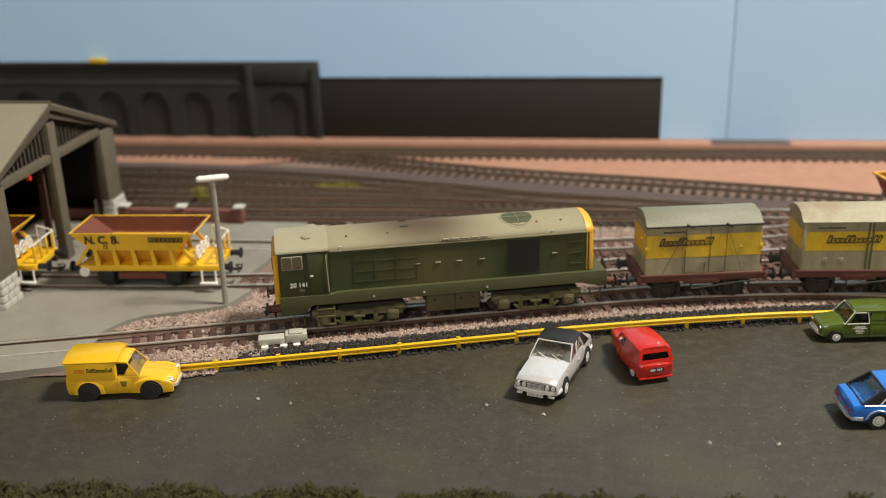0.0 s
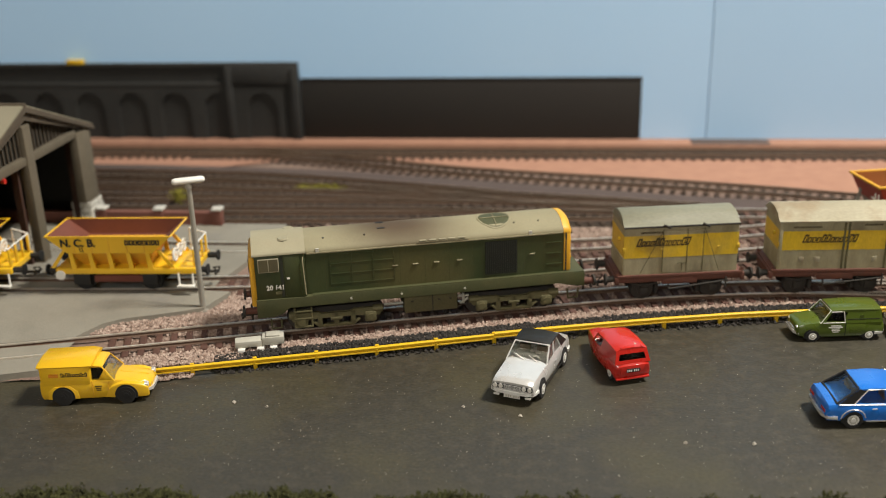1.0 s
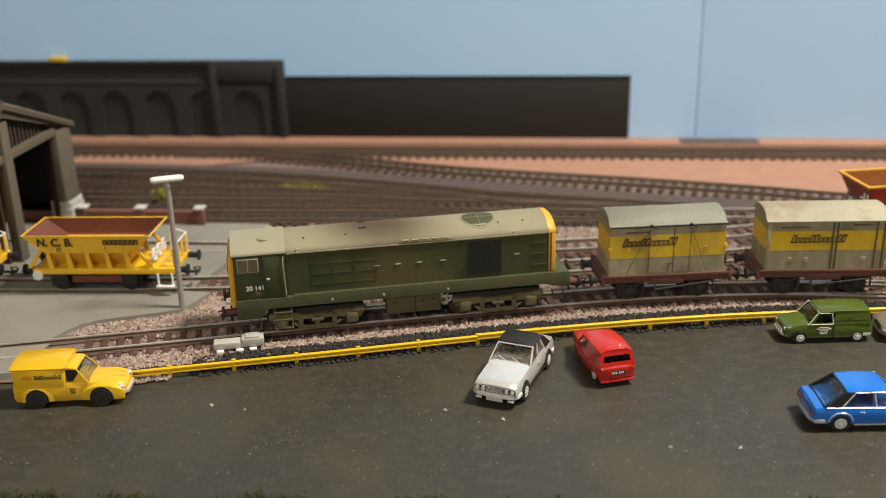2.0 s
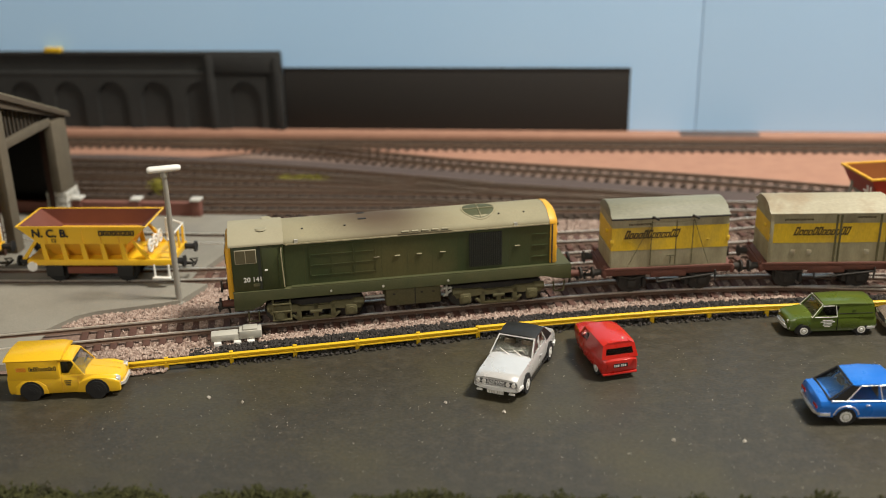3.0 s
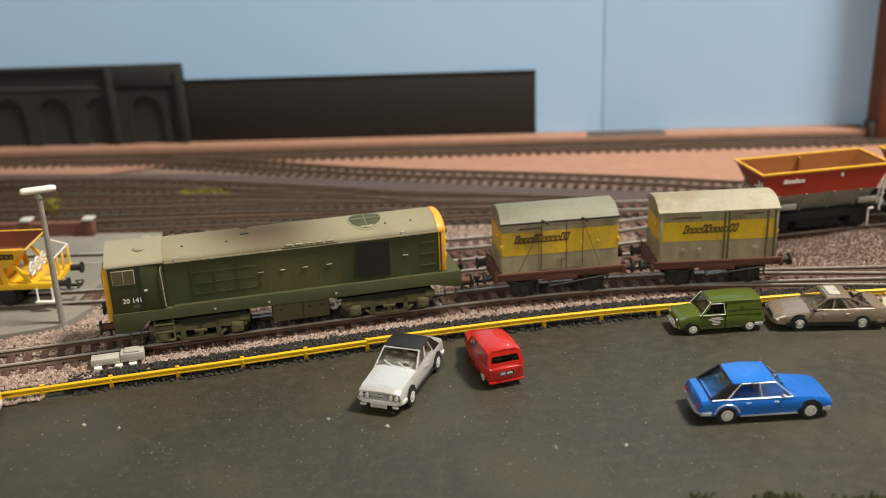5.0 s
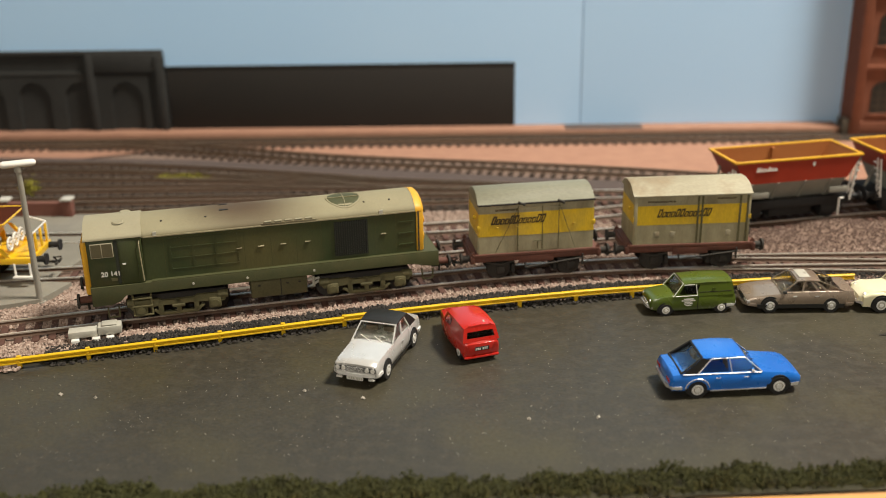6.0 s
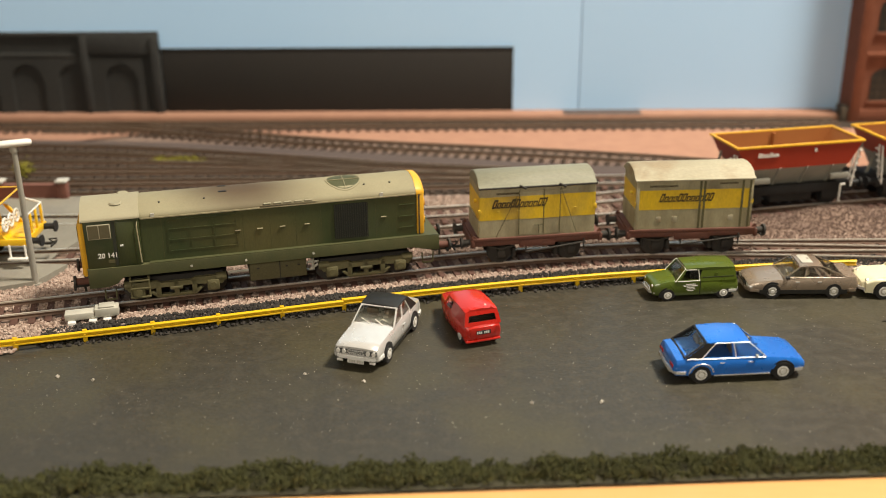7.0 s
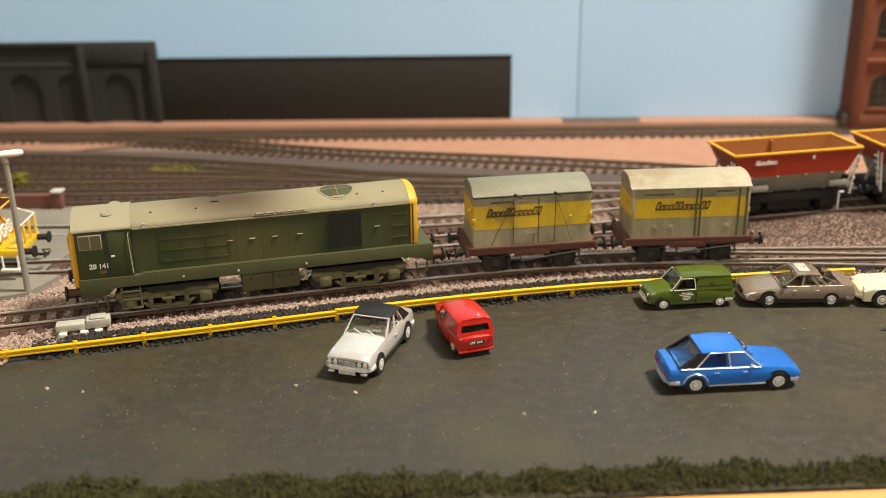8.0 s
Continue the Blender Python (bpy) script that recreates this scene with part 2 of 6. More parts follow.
M["cinders"] = material("black_cinders", (0.030, 0.026, 0.022), 0.9, other=(0.06, 0.05, 0.042), scale=500, grain=0.4)
M["speck"] = material("pale_specks", (0.55, 0.5, 0.42), 0.9)

# Building helpers: coordinates in centimetres, laid into metres
CM = 0.01


def thing(name, label, category, x=0.0, y=0.0, z=0.0, rz=0.0, group="", kind=""):
    ob = new(name)
    ob.empty_display_size = 0.01
    ob.matrix_world = pose(x * CM, y * CM, z * CM, 0, 0, rz)
    return tagged(ob, label, category, group, kind)


def mesh_from(name, bm, mat, smooth=35):
    bmesh.ops.scale(bm, vec=(CM, CM, CM), verts=bm.verts)
    bmesh.ops.recalc_face_normals(bm, faces=bm.faces)
    me = bpy.data.meshes.new(name)
    bm.to_mesh(me)
    bm.free()
    me.materials.append(mat)
    if smooth:
        for p in me.polygons:
            p.use_smooth = True
        me.set_sharp_from_angle(angle=radians(smooth))
    return me


def part(name, bm, mat, parent, label="", smooth=35, kind=""):
    ob = new(name, mesh_from(name, bm, mat, smooth))
    ob.parent = parent
    return tagged(ob, label, kind=kind)


def solid(name, bm, mat, label, category="", kind="", smooth=35):
    return tagged(new(name, mesh_from(name, bm, mat, smooth)), label, category, kind=kind)


def box(x0, x1, y0, y1, z0, z1, bevel=0.0, bm=None):
    bm = bm or bmesh.new()
    made = bmesh.ops.create_cube(bm, size=1.0)["verts"]
    for v in made:
        v.co = Vector(((x0 + x1) / 2 + v.co.x * (x1 - x0), (y0 + y1) / 2 + v.co.y * (y1 - y0), (z0 + z1) / 2 + v.co.z * (z1 - z0)))
    if bevel:
        edges = {e for v in made for e in v.link_edges}
        bmesh.ops.bevel(bm, geom=list(edges), offset=bevel, segments=2, affect="EDGES", profile=0.5)
    return bm


def rod(a, b, r, bm=None, seg=10, r2=None):
    """A round bar from a to b."""
    bm = bm or bmesh.new()
    a, b = Vector(a), Vector(b)
    d = b - a
    m = Matrix.Translation((a + b) / 2) @ d.to_track_quat("Z", "Y").to_matrix().to_4x4()
    bmesh.ops.create_cone(bm, cap_ends=True, segments=seg, radius1=r, radius2=r if r2 is None else r2, depth=d.length, matrix=m)
    return bm


def bars(segments, r, seg=6, bm=None):
    bm = bm or bmesh.new()
    for a, b in segments:
        rod(a, b, r, bm, seg)
    return bm


def prism(outline, axis, lo, hi, bm=None, bevel=0.0):
    """An outline of two coordinates pushed along the third axis."""
    bm = bm or bmesh.new()

    def place(p, w):
        return {"x": (w, p[0], p[1]), "y": (p[0], w, p[1]), "z": (p[0], p[1], w)}[axis]

    a = [bm.verts.new(place(p, lo)) for p in outline]
    b = [bm.verts.new(place(p, hi)) for p in outline]
    faces = [bm.faces.new(a), bm.faces.new(list(reversed(b)))]
    n = len(outline)
    for i in range(n):
        faces.append(bm.faces.new((a[i], b[i], b[(i + 1) % n], a[(i + 1) % n])))
    if bevel:
        edges = {e for f in faces[:2] for e in f.edges}
        bmesh.ops.bevel(bm, geom=list(edges), offset=bevel, segments=2, affect="EDGES", profile=0.5)
    return bm


def loft(rings, bm=None, closed_ends=True):
    """A skin over rings of equal length."""
    bm = bm or bmesh.new()
    rows = [[bm.verts.new(p) for p in ring] for ring in rings]
    n = len(rows[0])
    for r0, r1 in zip(rows, rows[1:]):
        for i in range(n):
            bm.faces.new((r0[i], r0[(i + 1) % n], r1[(i + 1) % n], r1[i]))
    if closed_ends:
        bm.faces.new(rows[0])
        bm.faces.new(list(reversed(rows[-1])))
    return bm


def sweep(points, outline, bm=None):
    """An outline (across, up) carried along a line in plan."""
    rings = []
    pts = [Vector(p) for p in points]
    for i, p in enumerate(pts):
        d = (pts[min(i + 1, len(pts) - 1)] - pts[max(i - 1, 0)]).normalized()
        side = Vector((-d.y, d.x, 0)).normalized()
        rings.append([p + side * a + Vector((0, 0, u)) for a, u in outline])
    return loft(rings, bm)


def smooth_line(points, step=0.8):
    """Points at an even step along a soft curve through the given plan points."""
    pts = [Vector((p[0], p[1], p[2] if len(p) > 2 else 0.0)) for p in points]
    fine = []
    for i in range(len(pts) - 1):
        p0, p1, p2, p3 = pts[max(i - 1, 0)], pts[i], pts[i + 1], pts[min(i + 2, len(pts) - 1)]
        for k in range(24):
            u = k / 24
            fine.append(0.5 * (2 * p1 + (p2 - p0) * u + (2 * p0 - 5 * p1 + 4 * p2 - p3) * u * u + (3 * p1 - p0 - 3 * p2 + p3) * u**3))
    fine.append(pts[-1])
    out, run = [fine[0]], 0.0
    for a, b in zip(fine, fine[1:]):
        d = (b - a).length
        while run + d >= step:
            k = (step - run) / d
            a = a + (b - a) * k
            d = (b - a).length
            out.append(a.copy())
            run = 0.0
        run += d
    return out


def at_x(line, x):
    """The place and heading of a line where it passes x."""
    for a, b in zip(line, line[1:]):
        if a.x <= x <= b.x:
            k = (x - a.x) / (b.x - a.x)
            return a + (b - a) * k, math.degrees(math.atan2(b.y - a.y, b.x - a.x))
    raise ValueError(x)


def words(text, size, mat, name="lettering", bold=0.0, slant=0.0):
    """A mesh of raised letters, lying in the x-z plane and facing -y, from the origin."""
    curve = bpy.data.curves.new(name, "FONT")
    curve.body, curve.size, curve.extrude, curve.offset, curve.shear = text, size * CM, 0.00008, bold * CM, slant
    ob = new(name, curve)
    bpy.context.view_layer.update()
    me = bpy.data.meshes.new_from_object(ob.evaluated_get(bpy.context.evaluated_depsgraph_get()))
    bpy.data.objects.remove(ob)
    me.transform(Matrix.Rotation(radians(90), 4, "X"))
    me.materials.clear()
    me.materials.append(mat)
    me.name = name
    return me

# The room round the board
def room():
    b = box(-250, 250, -250, 250, -110, -108)
    solid("floor", b, M["board"], "brown floor under the layout", "floor", "structure", 0)
    solid("ceiling", box(-250, 250, -250, 250, 165, 168), M["wall"], "off-white room ceiling", "ceiling", "structure", 0)
    for n, (x0, x1, y0, y1) in {"south": (-250, 250, -253, -250), "north": (-250, 250, 250, 253), "west": (-253, -250, -250, 250), "east": (250, 253, -250, 250)}.items():
        solid("wall_" + n, box(x0, x1, y0, y1, -108, 165), M["wall"], "plain off-white room wall", "wall", "structure", 0)


room()

# Baseboard, backdrop
solid("baseboard", box(-75, 75, 26.9, 86, -6, -0.55), M["board"], "plywood baseboard of the model railway", "baseboard", "structure", 0)
solid("backdrop", box(-75, 12.55, 82.75, 83.6, -0.5, 46), M["sky"], "pale blue painted sky backdrop panel", "backdrop", "structure", 0)
solid("backdrop", box(12.62, 75, 82.75, 83.6, -0.5, 46), M["sky"], "pale blue painted sky backdrop panel beside a seam", "backdrop", "structure", 0)


def uneven(outline, z, rough, seed, step=0.8, mound=()):
    """A sheet inside an outline in plan whose surface rises and falls a little."""
    bm = bmesh.new()
    xs, ys = [p[0] for p in outline], [p[1] for p in outline]
    nx, ny = int((max(xs) - min(xs)) / step) + 1, int((max(ys) - min(ys)) / step) + 1

    def edges_at(x):
        hit = []
        for (x0, y0), (x1, y1) in zip(outline, outline[1:] + outline[:1]):
            if (x0 - x) * (x1 - x) <= 0 and x0 != x1:
                hit.append(y0 + (y1 - y0) * (x - x0) / (x1 - x0))
        return (min(hit), max(hit)) if hit else None

    rows = []
    for i in range(nx + 1):
        x = min(xs) + (max(xs) - min(xs)) * min(max(i / nx, 1e-6), 1 - 1e-6)
        lo, hi = edges_at(x)
        row = []
        for j in range(ny + 1):
            y = lo + (hi - lo) * j / ny
            h = z + rough * noise.noise((x * 0.9 + seed, y * 0.9, seed)) + rough * 0.5 * noise.noise((x * 2.6, y * 2.6 + seed, 3))
            for mx, my, r, high in mound:
                h += high * math.exp(-((x - mx) ** 2 + (y - my) ** 2) / r**2)
            row.append(bm.verts.new((x, y, h)))
        rows.append(row)
    for a, b in zip(rows, rows[1:]):
        for j in range(ny):
            bm.faces.new((a[j], b[j], b[j + 1], a[j + 1]))
    return bm


# Front edge: a pine lath and a strip of dark grass
solid("front_lath", prism([(-75, 24.55), (75, 33.75), (75, 26.9), (-75, 20.0)], "z", -6, -0.06, bevel=0.12), M["wood"], "varnished pine lath along the board's front edge", "trim", "structure")

FENCE = smooth_line([(-20.2, 39.15), (-15.55, 40.5), (-9.4, 42.3), (-3.35, 44.15), (1.8, 45.55), (6.8, 46.75), (12.2, 47.75), (23.7, 49.2), (40, 49.8)], 0.5)
front = [(-75, 25.3), (75, 34.5)]
far = [(p.x, p.y + 0.7) for p in FENCE[::6]]
solid("road", uneven([(-75, 25.0), (75, 34.2), (75, 50.6)] + list(reversed(far)) + [(-20.4, 39.6), (-26.0, 39.0), (-30.0, 37.9), (-75, 30.0)], 0.0, 0.012, 3, 1.6), M["tarmac"],
      "dark grey painted tarmac of the car park", "road", "structure")

# Ballast under the running lines
solid("ground", uneven([(-75, 28.5), (-30, 38.2), (-20, 39.6), (-9.4, 42.65), (1.8, 45.95), (12.2, 48.1), (24, 49.5), (75, 50.2), (75, 80.9), (-75, 80.9)], 0.10, 0.06, 8, 0.9, mound=((25.5, 57.0, 2.2, 0.55), (20.5, 55.6, 2.0, 0.25))), M["ballast"],
      "pinkish grey ballast between the tracks", "ground", "structure")
solid("ground", uneven([(-75, 60.9), (-18, 61.6), (-6, 60.8), (4, 61.8), (14, 62.9), (14, 65.6), (2, 68.0), (-13, 71.4), (-18, 72.6), (-33, 74.0), (-75, 74.6)], 0.20, 0.03, 5, 0.9), M["yard"], "dark brown ballast of the storage yard", "ground", "structure")
solid("path", uneven([(-75, 74.0), (-32.6, 73.6), (-18.3, 72.3), (-9.1, 70.0), (-0.7, 67.5), (7.1, 66.1), (15.5, 65.2), (20, 64.8), (20, 66.2), (15.5, 67.6), (7.4, 69.0), (-0.7, 70.9), (-9.4, 72.7), (-18.8, 74.6), (-33.5, 75.7), (-75, 76.5)], 0.26, 0.01, 9, 0.9), M["path"], "mauve grey cinder path beside the yard", "path", "structure")
solid("ground", uneven([(-75, 76.0), (-34, 75.3), (-27, 75.3), (-20, 78.0), (-15, 77.6), (-10, 76.4), (0, 74.1), (8, 72.4), (16, 70.6), (22, 69.0), (32, 66.0), (45, 64.0), (45, 78.3), (-75, 78.3)], 0.24, 0.02, 12, 0.9), M["pink"], "smooth salmon pink ground by the back line", "ground", "structure")
solid("ground", uneven([(-75, 78.0), (45, 78.2), (45, 80.8), (-75, 80.8)], 0.27, 0.02, 15, 0.9), M["yard"], "dark brown ballast under the back line", "ground", "structure")
solid("ledge", box(-75, 33.6, 80.75, 82.7, -0.5, 0.78, 0.06), M["pink"], "salmon pink ledge in front of the backdrop", "ledge", "structure")
# Flat grey patch let into the top of the ledge
solid("stain", box(11.2, 17.6, 80.8, 82.6, 0.7, 0.79, 0.02), M["path"], "darker grey patch on the pink ledge", "ledge", "structure")
solid("ledge_post", box(33.5, 34.1, 80.2, 81.6, 0.0, 1.5, 0.05), M["shed_trim"], "dark brown post at the ledge's end", "post")

# Concrete apron before the shed
def skirted(*args):
    """An uneven sheet with its border turned down to the ground."""
    bm = uneven(*args)
    made = bmesh.ops.extrude_edge_only(bm, edges=[e for e in bm.edges if e.is_boundary])["geom"]
    bmesh.ops.translate(bm, vec=(0, 0, -0.45), verts=[v for v in made if isinstance(v, bmesh.types.BMVert)])
    return bm


apron = thing("apron", "pale grey concrete apron round the shed tracks", "apron", kind="structure")
GROOVES = [40.55, 51.4, 56.3]
part("slab", skirted([(-75, 29.0), (-28.6, 41.9), (-23.9, 43.2), (-24.0, 44.6), (-23.2, 45.3), (-21.1, 46.1), (-19.2, 46.9), (-18.4, 47.9), (-18.3, 49.3), (-20.0, 49.45), (-30.0, 48.8), (-75, 46.2)], 0.43, 0.01, 23, 0.8), M["concrete"], apron)
part("slab", skirted([(-75, 48.3), (-30, 50.9), (-18.5, 51.7), (-18.4, 55.5), (-75, 55.3)], 0.43, 0.01, 21, 0.8), M["concrete"], apron)
part("slab", skirted([(-75, 57.1), (-17.2, 57.2), (-17.8, 60.9), (-75, 60.6)], 0.43, 0.01, 22, 0.8), M["concrete"], apron)
part("slab", skirted([(-75, 27.0), (-29.8, 39.6), (-23.6, 41.35), (-22.3, 41.2), (-24.5, 39.4), (-28.0, 38.2), (-75, 25.5)], 0.42, 0.02, 24, 0.8), M["concrete"], apron)
part("slab_infill", uneven([(-75, 46.5), (-30, 49.2), (-19.5, 49.8), (-19.5, 51.2), (-30, 50.5), (-75, 48.0)], 0.33, 0.01, 25, 0.8), M["concrete"], apron)
part("slab_infill", uneven([(-75, 28.0), (-29.4, 40.0), (-24.5, 41.4), (-24.5, 42.6), (-29.4, 41.3), (-75, 29.2)], 0.34, 0.01, 26, 0.8), M["concrete"], apron)
part("slab_infill", uneven([(-75, 55.5), (-18.4, 55.7), (-18.4, 57.0), (-75, 56.9)], 0.33, 0.01, 27, 0.8), M["concrete"], apron)

# Tracks: each with two rails and its sleepers
GAUGE = 1.65
sleeper_me = mesh_from("sleeper", box(-0.17, 0.17, -1.55, 1.55, 0.0, 0.16, 0.03), M["sleeper"])
old_sleeper_me = mesh_from("sleeper", box(-0.17, 0.17, -1.55, 1.55, 0.0, 0.13, 0.03), M["old_sleeper"])


def track(points, label, lift=0.0, from_x=-999, to_x=999, spacing=0.78, sleeper_from=-999, dull=False):
    line = smooth_line(points, spacing)
    line = [p for p in line if from_x <= p.x <= to_x]
    ob = thing("railway_track", label, "railway track", group="tracks of the layout", kind="structure")
    for side in (-1, 1):
        shift = []
        for i, p in enumerate(line):
            d = (line[min(i + 1, len(line) - 1)] - line[max(i - 1, 0)]).normalized()
            shift.append(p + Vector((-d.y, d.x, 0)) * side * GAUGE / 2 + Vector((0, 0, lift)))
        part("rail", sweep(shift, [(-0.09, 0.25), (0.09, 0.25), (0.07, 0.29), (0.02, 0.32), (0.03, 0.42), (-0.03, 0.42), (-0.02, 0.32), (-0.07, 0.29)]), M["rail_side"], ob, "rusty brown rail")
        part("rail_head", sweep(shift, [(-0.055, 0.42), (0.055, 0.42), (0.055, 0.49), (-0.055, 0.49)]), M["rail_dull" if dull else "rail"], ob, "worn steel rail head, shine put into the pale ones")
    for i, p in enumerate(line[:-1]):
        if p.x < sleeper_from:
            continue
        d = line[i + 1] - p
        s = new("sleeper", old_sleeper_me if dull else sleeper_me)
        s.parent = ob
        s.matrix_local = pose(p.x * CM, p.y * CM, (0.10 + lift) * CM, 0, 0, math.degrees(math.atan2(d.y, d.x)) + random.uniform(-1.2, 1.2))
    return line


MAIN = [(-60, 31.8), (-29.4, 40.55), (-17.2, 44.1), (-7, 47.1), (2.7, 49.75), (8.3, 50.85), (13, 51.4), (18, 51.75), (24, 51.9), (60, 52.2)]
main_line = track(MAIN, "front curved running line with brown sleepers", sleeper_from=-23)
shed_line = track([(-60, 48.2), (-30, 49.85), (-20, 50.5), (-7, 52.3), (2.5, 54.3), (11, 56.2), (15, 57.35), (19, 58.4), (22.45, 59.25), (31.8, 61.35), (60, 67)], "line from the shed across to the back sidings", 0.02, sleeper_from=-19)
track([(-60, 56.2), (-30, 56.3), (-18, 56.4), (-8, 56.7), (2.4, 57.9), (11, 60.2), (18, 62.4), (26, 64.3), (60, 68)], "second shed line joining the yard", 0.0, sleeper_from=-18)
track([(-60, 62.0), (-30, 62.0), (-12, 62.6), (2, 63.4), (12.5, 63.9), (22, 63.6), (60, 62.6)], "yard line nearest the brick wall", 0.10, dull=True, to_x=10)
# Yard line continued with the pale heads, reflected light put in the colour
track([(-12, 62.6), (2, 63.4), (12.5, 63.9), (22, 63.6), (60, 62.6)], "end of the yard line, glint put into its rails", 0.10, from_x=10)
track([(-60, 64.8), (-30, 64.8), (-12, 65.1), (2, 64.9), (10, 64.3)], "dull brown yard line", 0.11, dull=True)
track([(-60, 67.6), (-30, 67.6), (-12, 67.4), (2, 66.0), (10, 64.8)], "dull brown yard line", 0.12, dull=True)
track([(-60, 72.9), (-30, 72.3), (-20, 71.3), (-10, 69.1), (-3, 67.4)], "dull brown yard siding along the path", 0.10, dull=True)
track([(-60, 70.4), (-30, 70.1), (-12, 68.4), (2, 66.5), (11, 64.9)], "dull brown yard line beside the path", 0.10, dull=True)
track([(-30, 79.0), (-24.5, 78.6), (-19, 77.2), (-13.5, 75.6), (-7, 73.7), (-0.75, 72.4), (7.5, 70.9), (15.3, 69.2), (21.3, 67.6), (40, 63)], "back line leading down to the sidings", 0.08, dull=True)
track([(-60, 79.1), (-30, 79.0), (0, 79.2), (33, 79.4)], "straight line along the back ledge", 0.12, dull=True)
track([(13, 51.4), (18, 51.3), (24, 51.0), (40, 49.9)], "turnout rails leaving the front line", 0.01)


# Low black walls against the backdrop
def arched_wall():
    ob = thing("viaduct_wall", "sooty black card viaduct wall with blind arches", "wall", kind="structure")
    x0, x1, y, z0, z1 = -75.0, -21.95, 82.7, 0.6, 7.35
    part("back", box(x0, x1, y - 0.25, y, z0, z1), M["stone_card"], ob)
    part("cornice", box(x0, -28.35, y - 0.55, y - 0.25, 5.45, 5.75, 0.05), M["stone_card"], ob)
    part("coping", box(x0, x1, y - 0.5, y + 0.03, 7.1, 7.42, 0.06), M["stone_card"], ob)
    for cx in [-25.2 - 3.9 * k for k in range(12)]:
        # the spandrel between two arches: a rectangle cut by a round arch
        w, h = 1.95, 5.45
        pts = [(cx - w, z0), (cx - 1.35, z0)] + [(cx - 1.35 * math.cos(a), 3.3 + 1.55 * math.sin(a)) for a in np.linspace(0, math.pi, 14)] + [(cx + 1.35, z0), (cx + w, z0), (cx + w, h), (cx - w, h)]
        part("arch", prism(pts, "y", y - 0.5, y - 0.25), M["stone_card"], ob, smooth=20)
    part("pier", box(-28.3, -27.75, y - 0.75, y - 0.2, z0, 7.2, 0.05), M["stone_card_pale"], ob)
    part("pier", box(-22.55, -21.9, y - 0.75, y - 0.2, z0, 7.0, 0.05), M["stone_card_pale"], ob)
    part("parapet_panel", box(-28.3, -21.9, y - 0.62, y - 0.25, 5.6, 7.2, 0.05), M["stone_card_pale"], ob, "paler worn parapet")


arched_wall()
solid("yellow_block", box(-42.4, -40.9, 82.1, 82.6, 7.4, 7.75, 0.05), M["yellow_rail"], "small yellow block on the black wall", "block")
screen = thing("black_screen", "plain black card screen wall", "wall", kind="structure")
part("panel", box(-21.85, 7.07, 82.45, 82.7, 0.6, 6.02, 0.02), M["black_card"], screen)
part("edge_strip", box(-21.85, 7.1, 82.4, 82.46, 5.9, 6.04, 0.01), M["black_card"], screen)


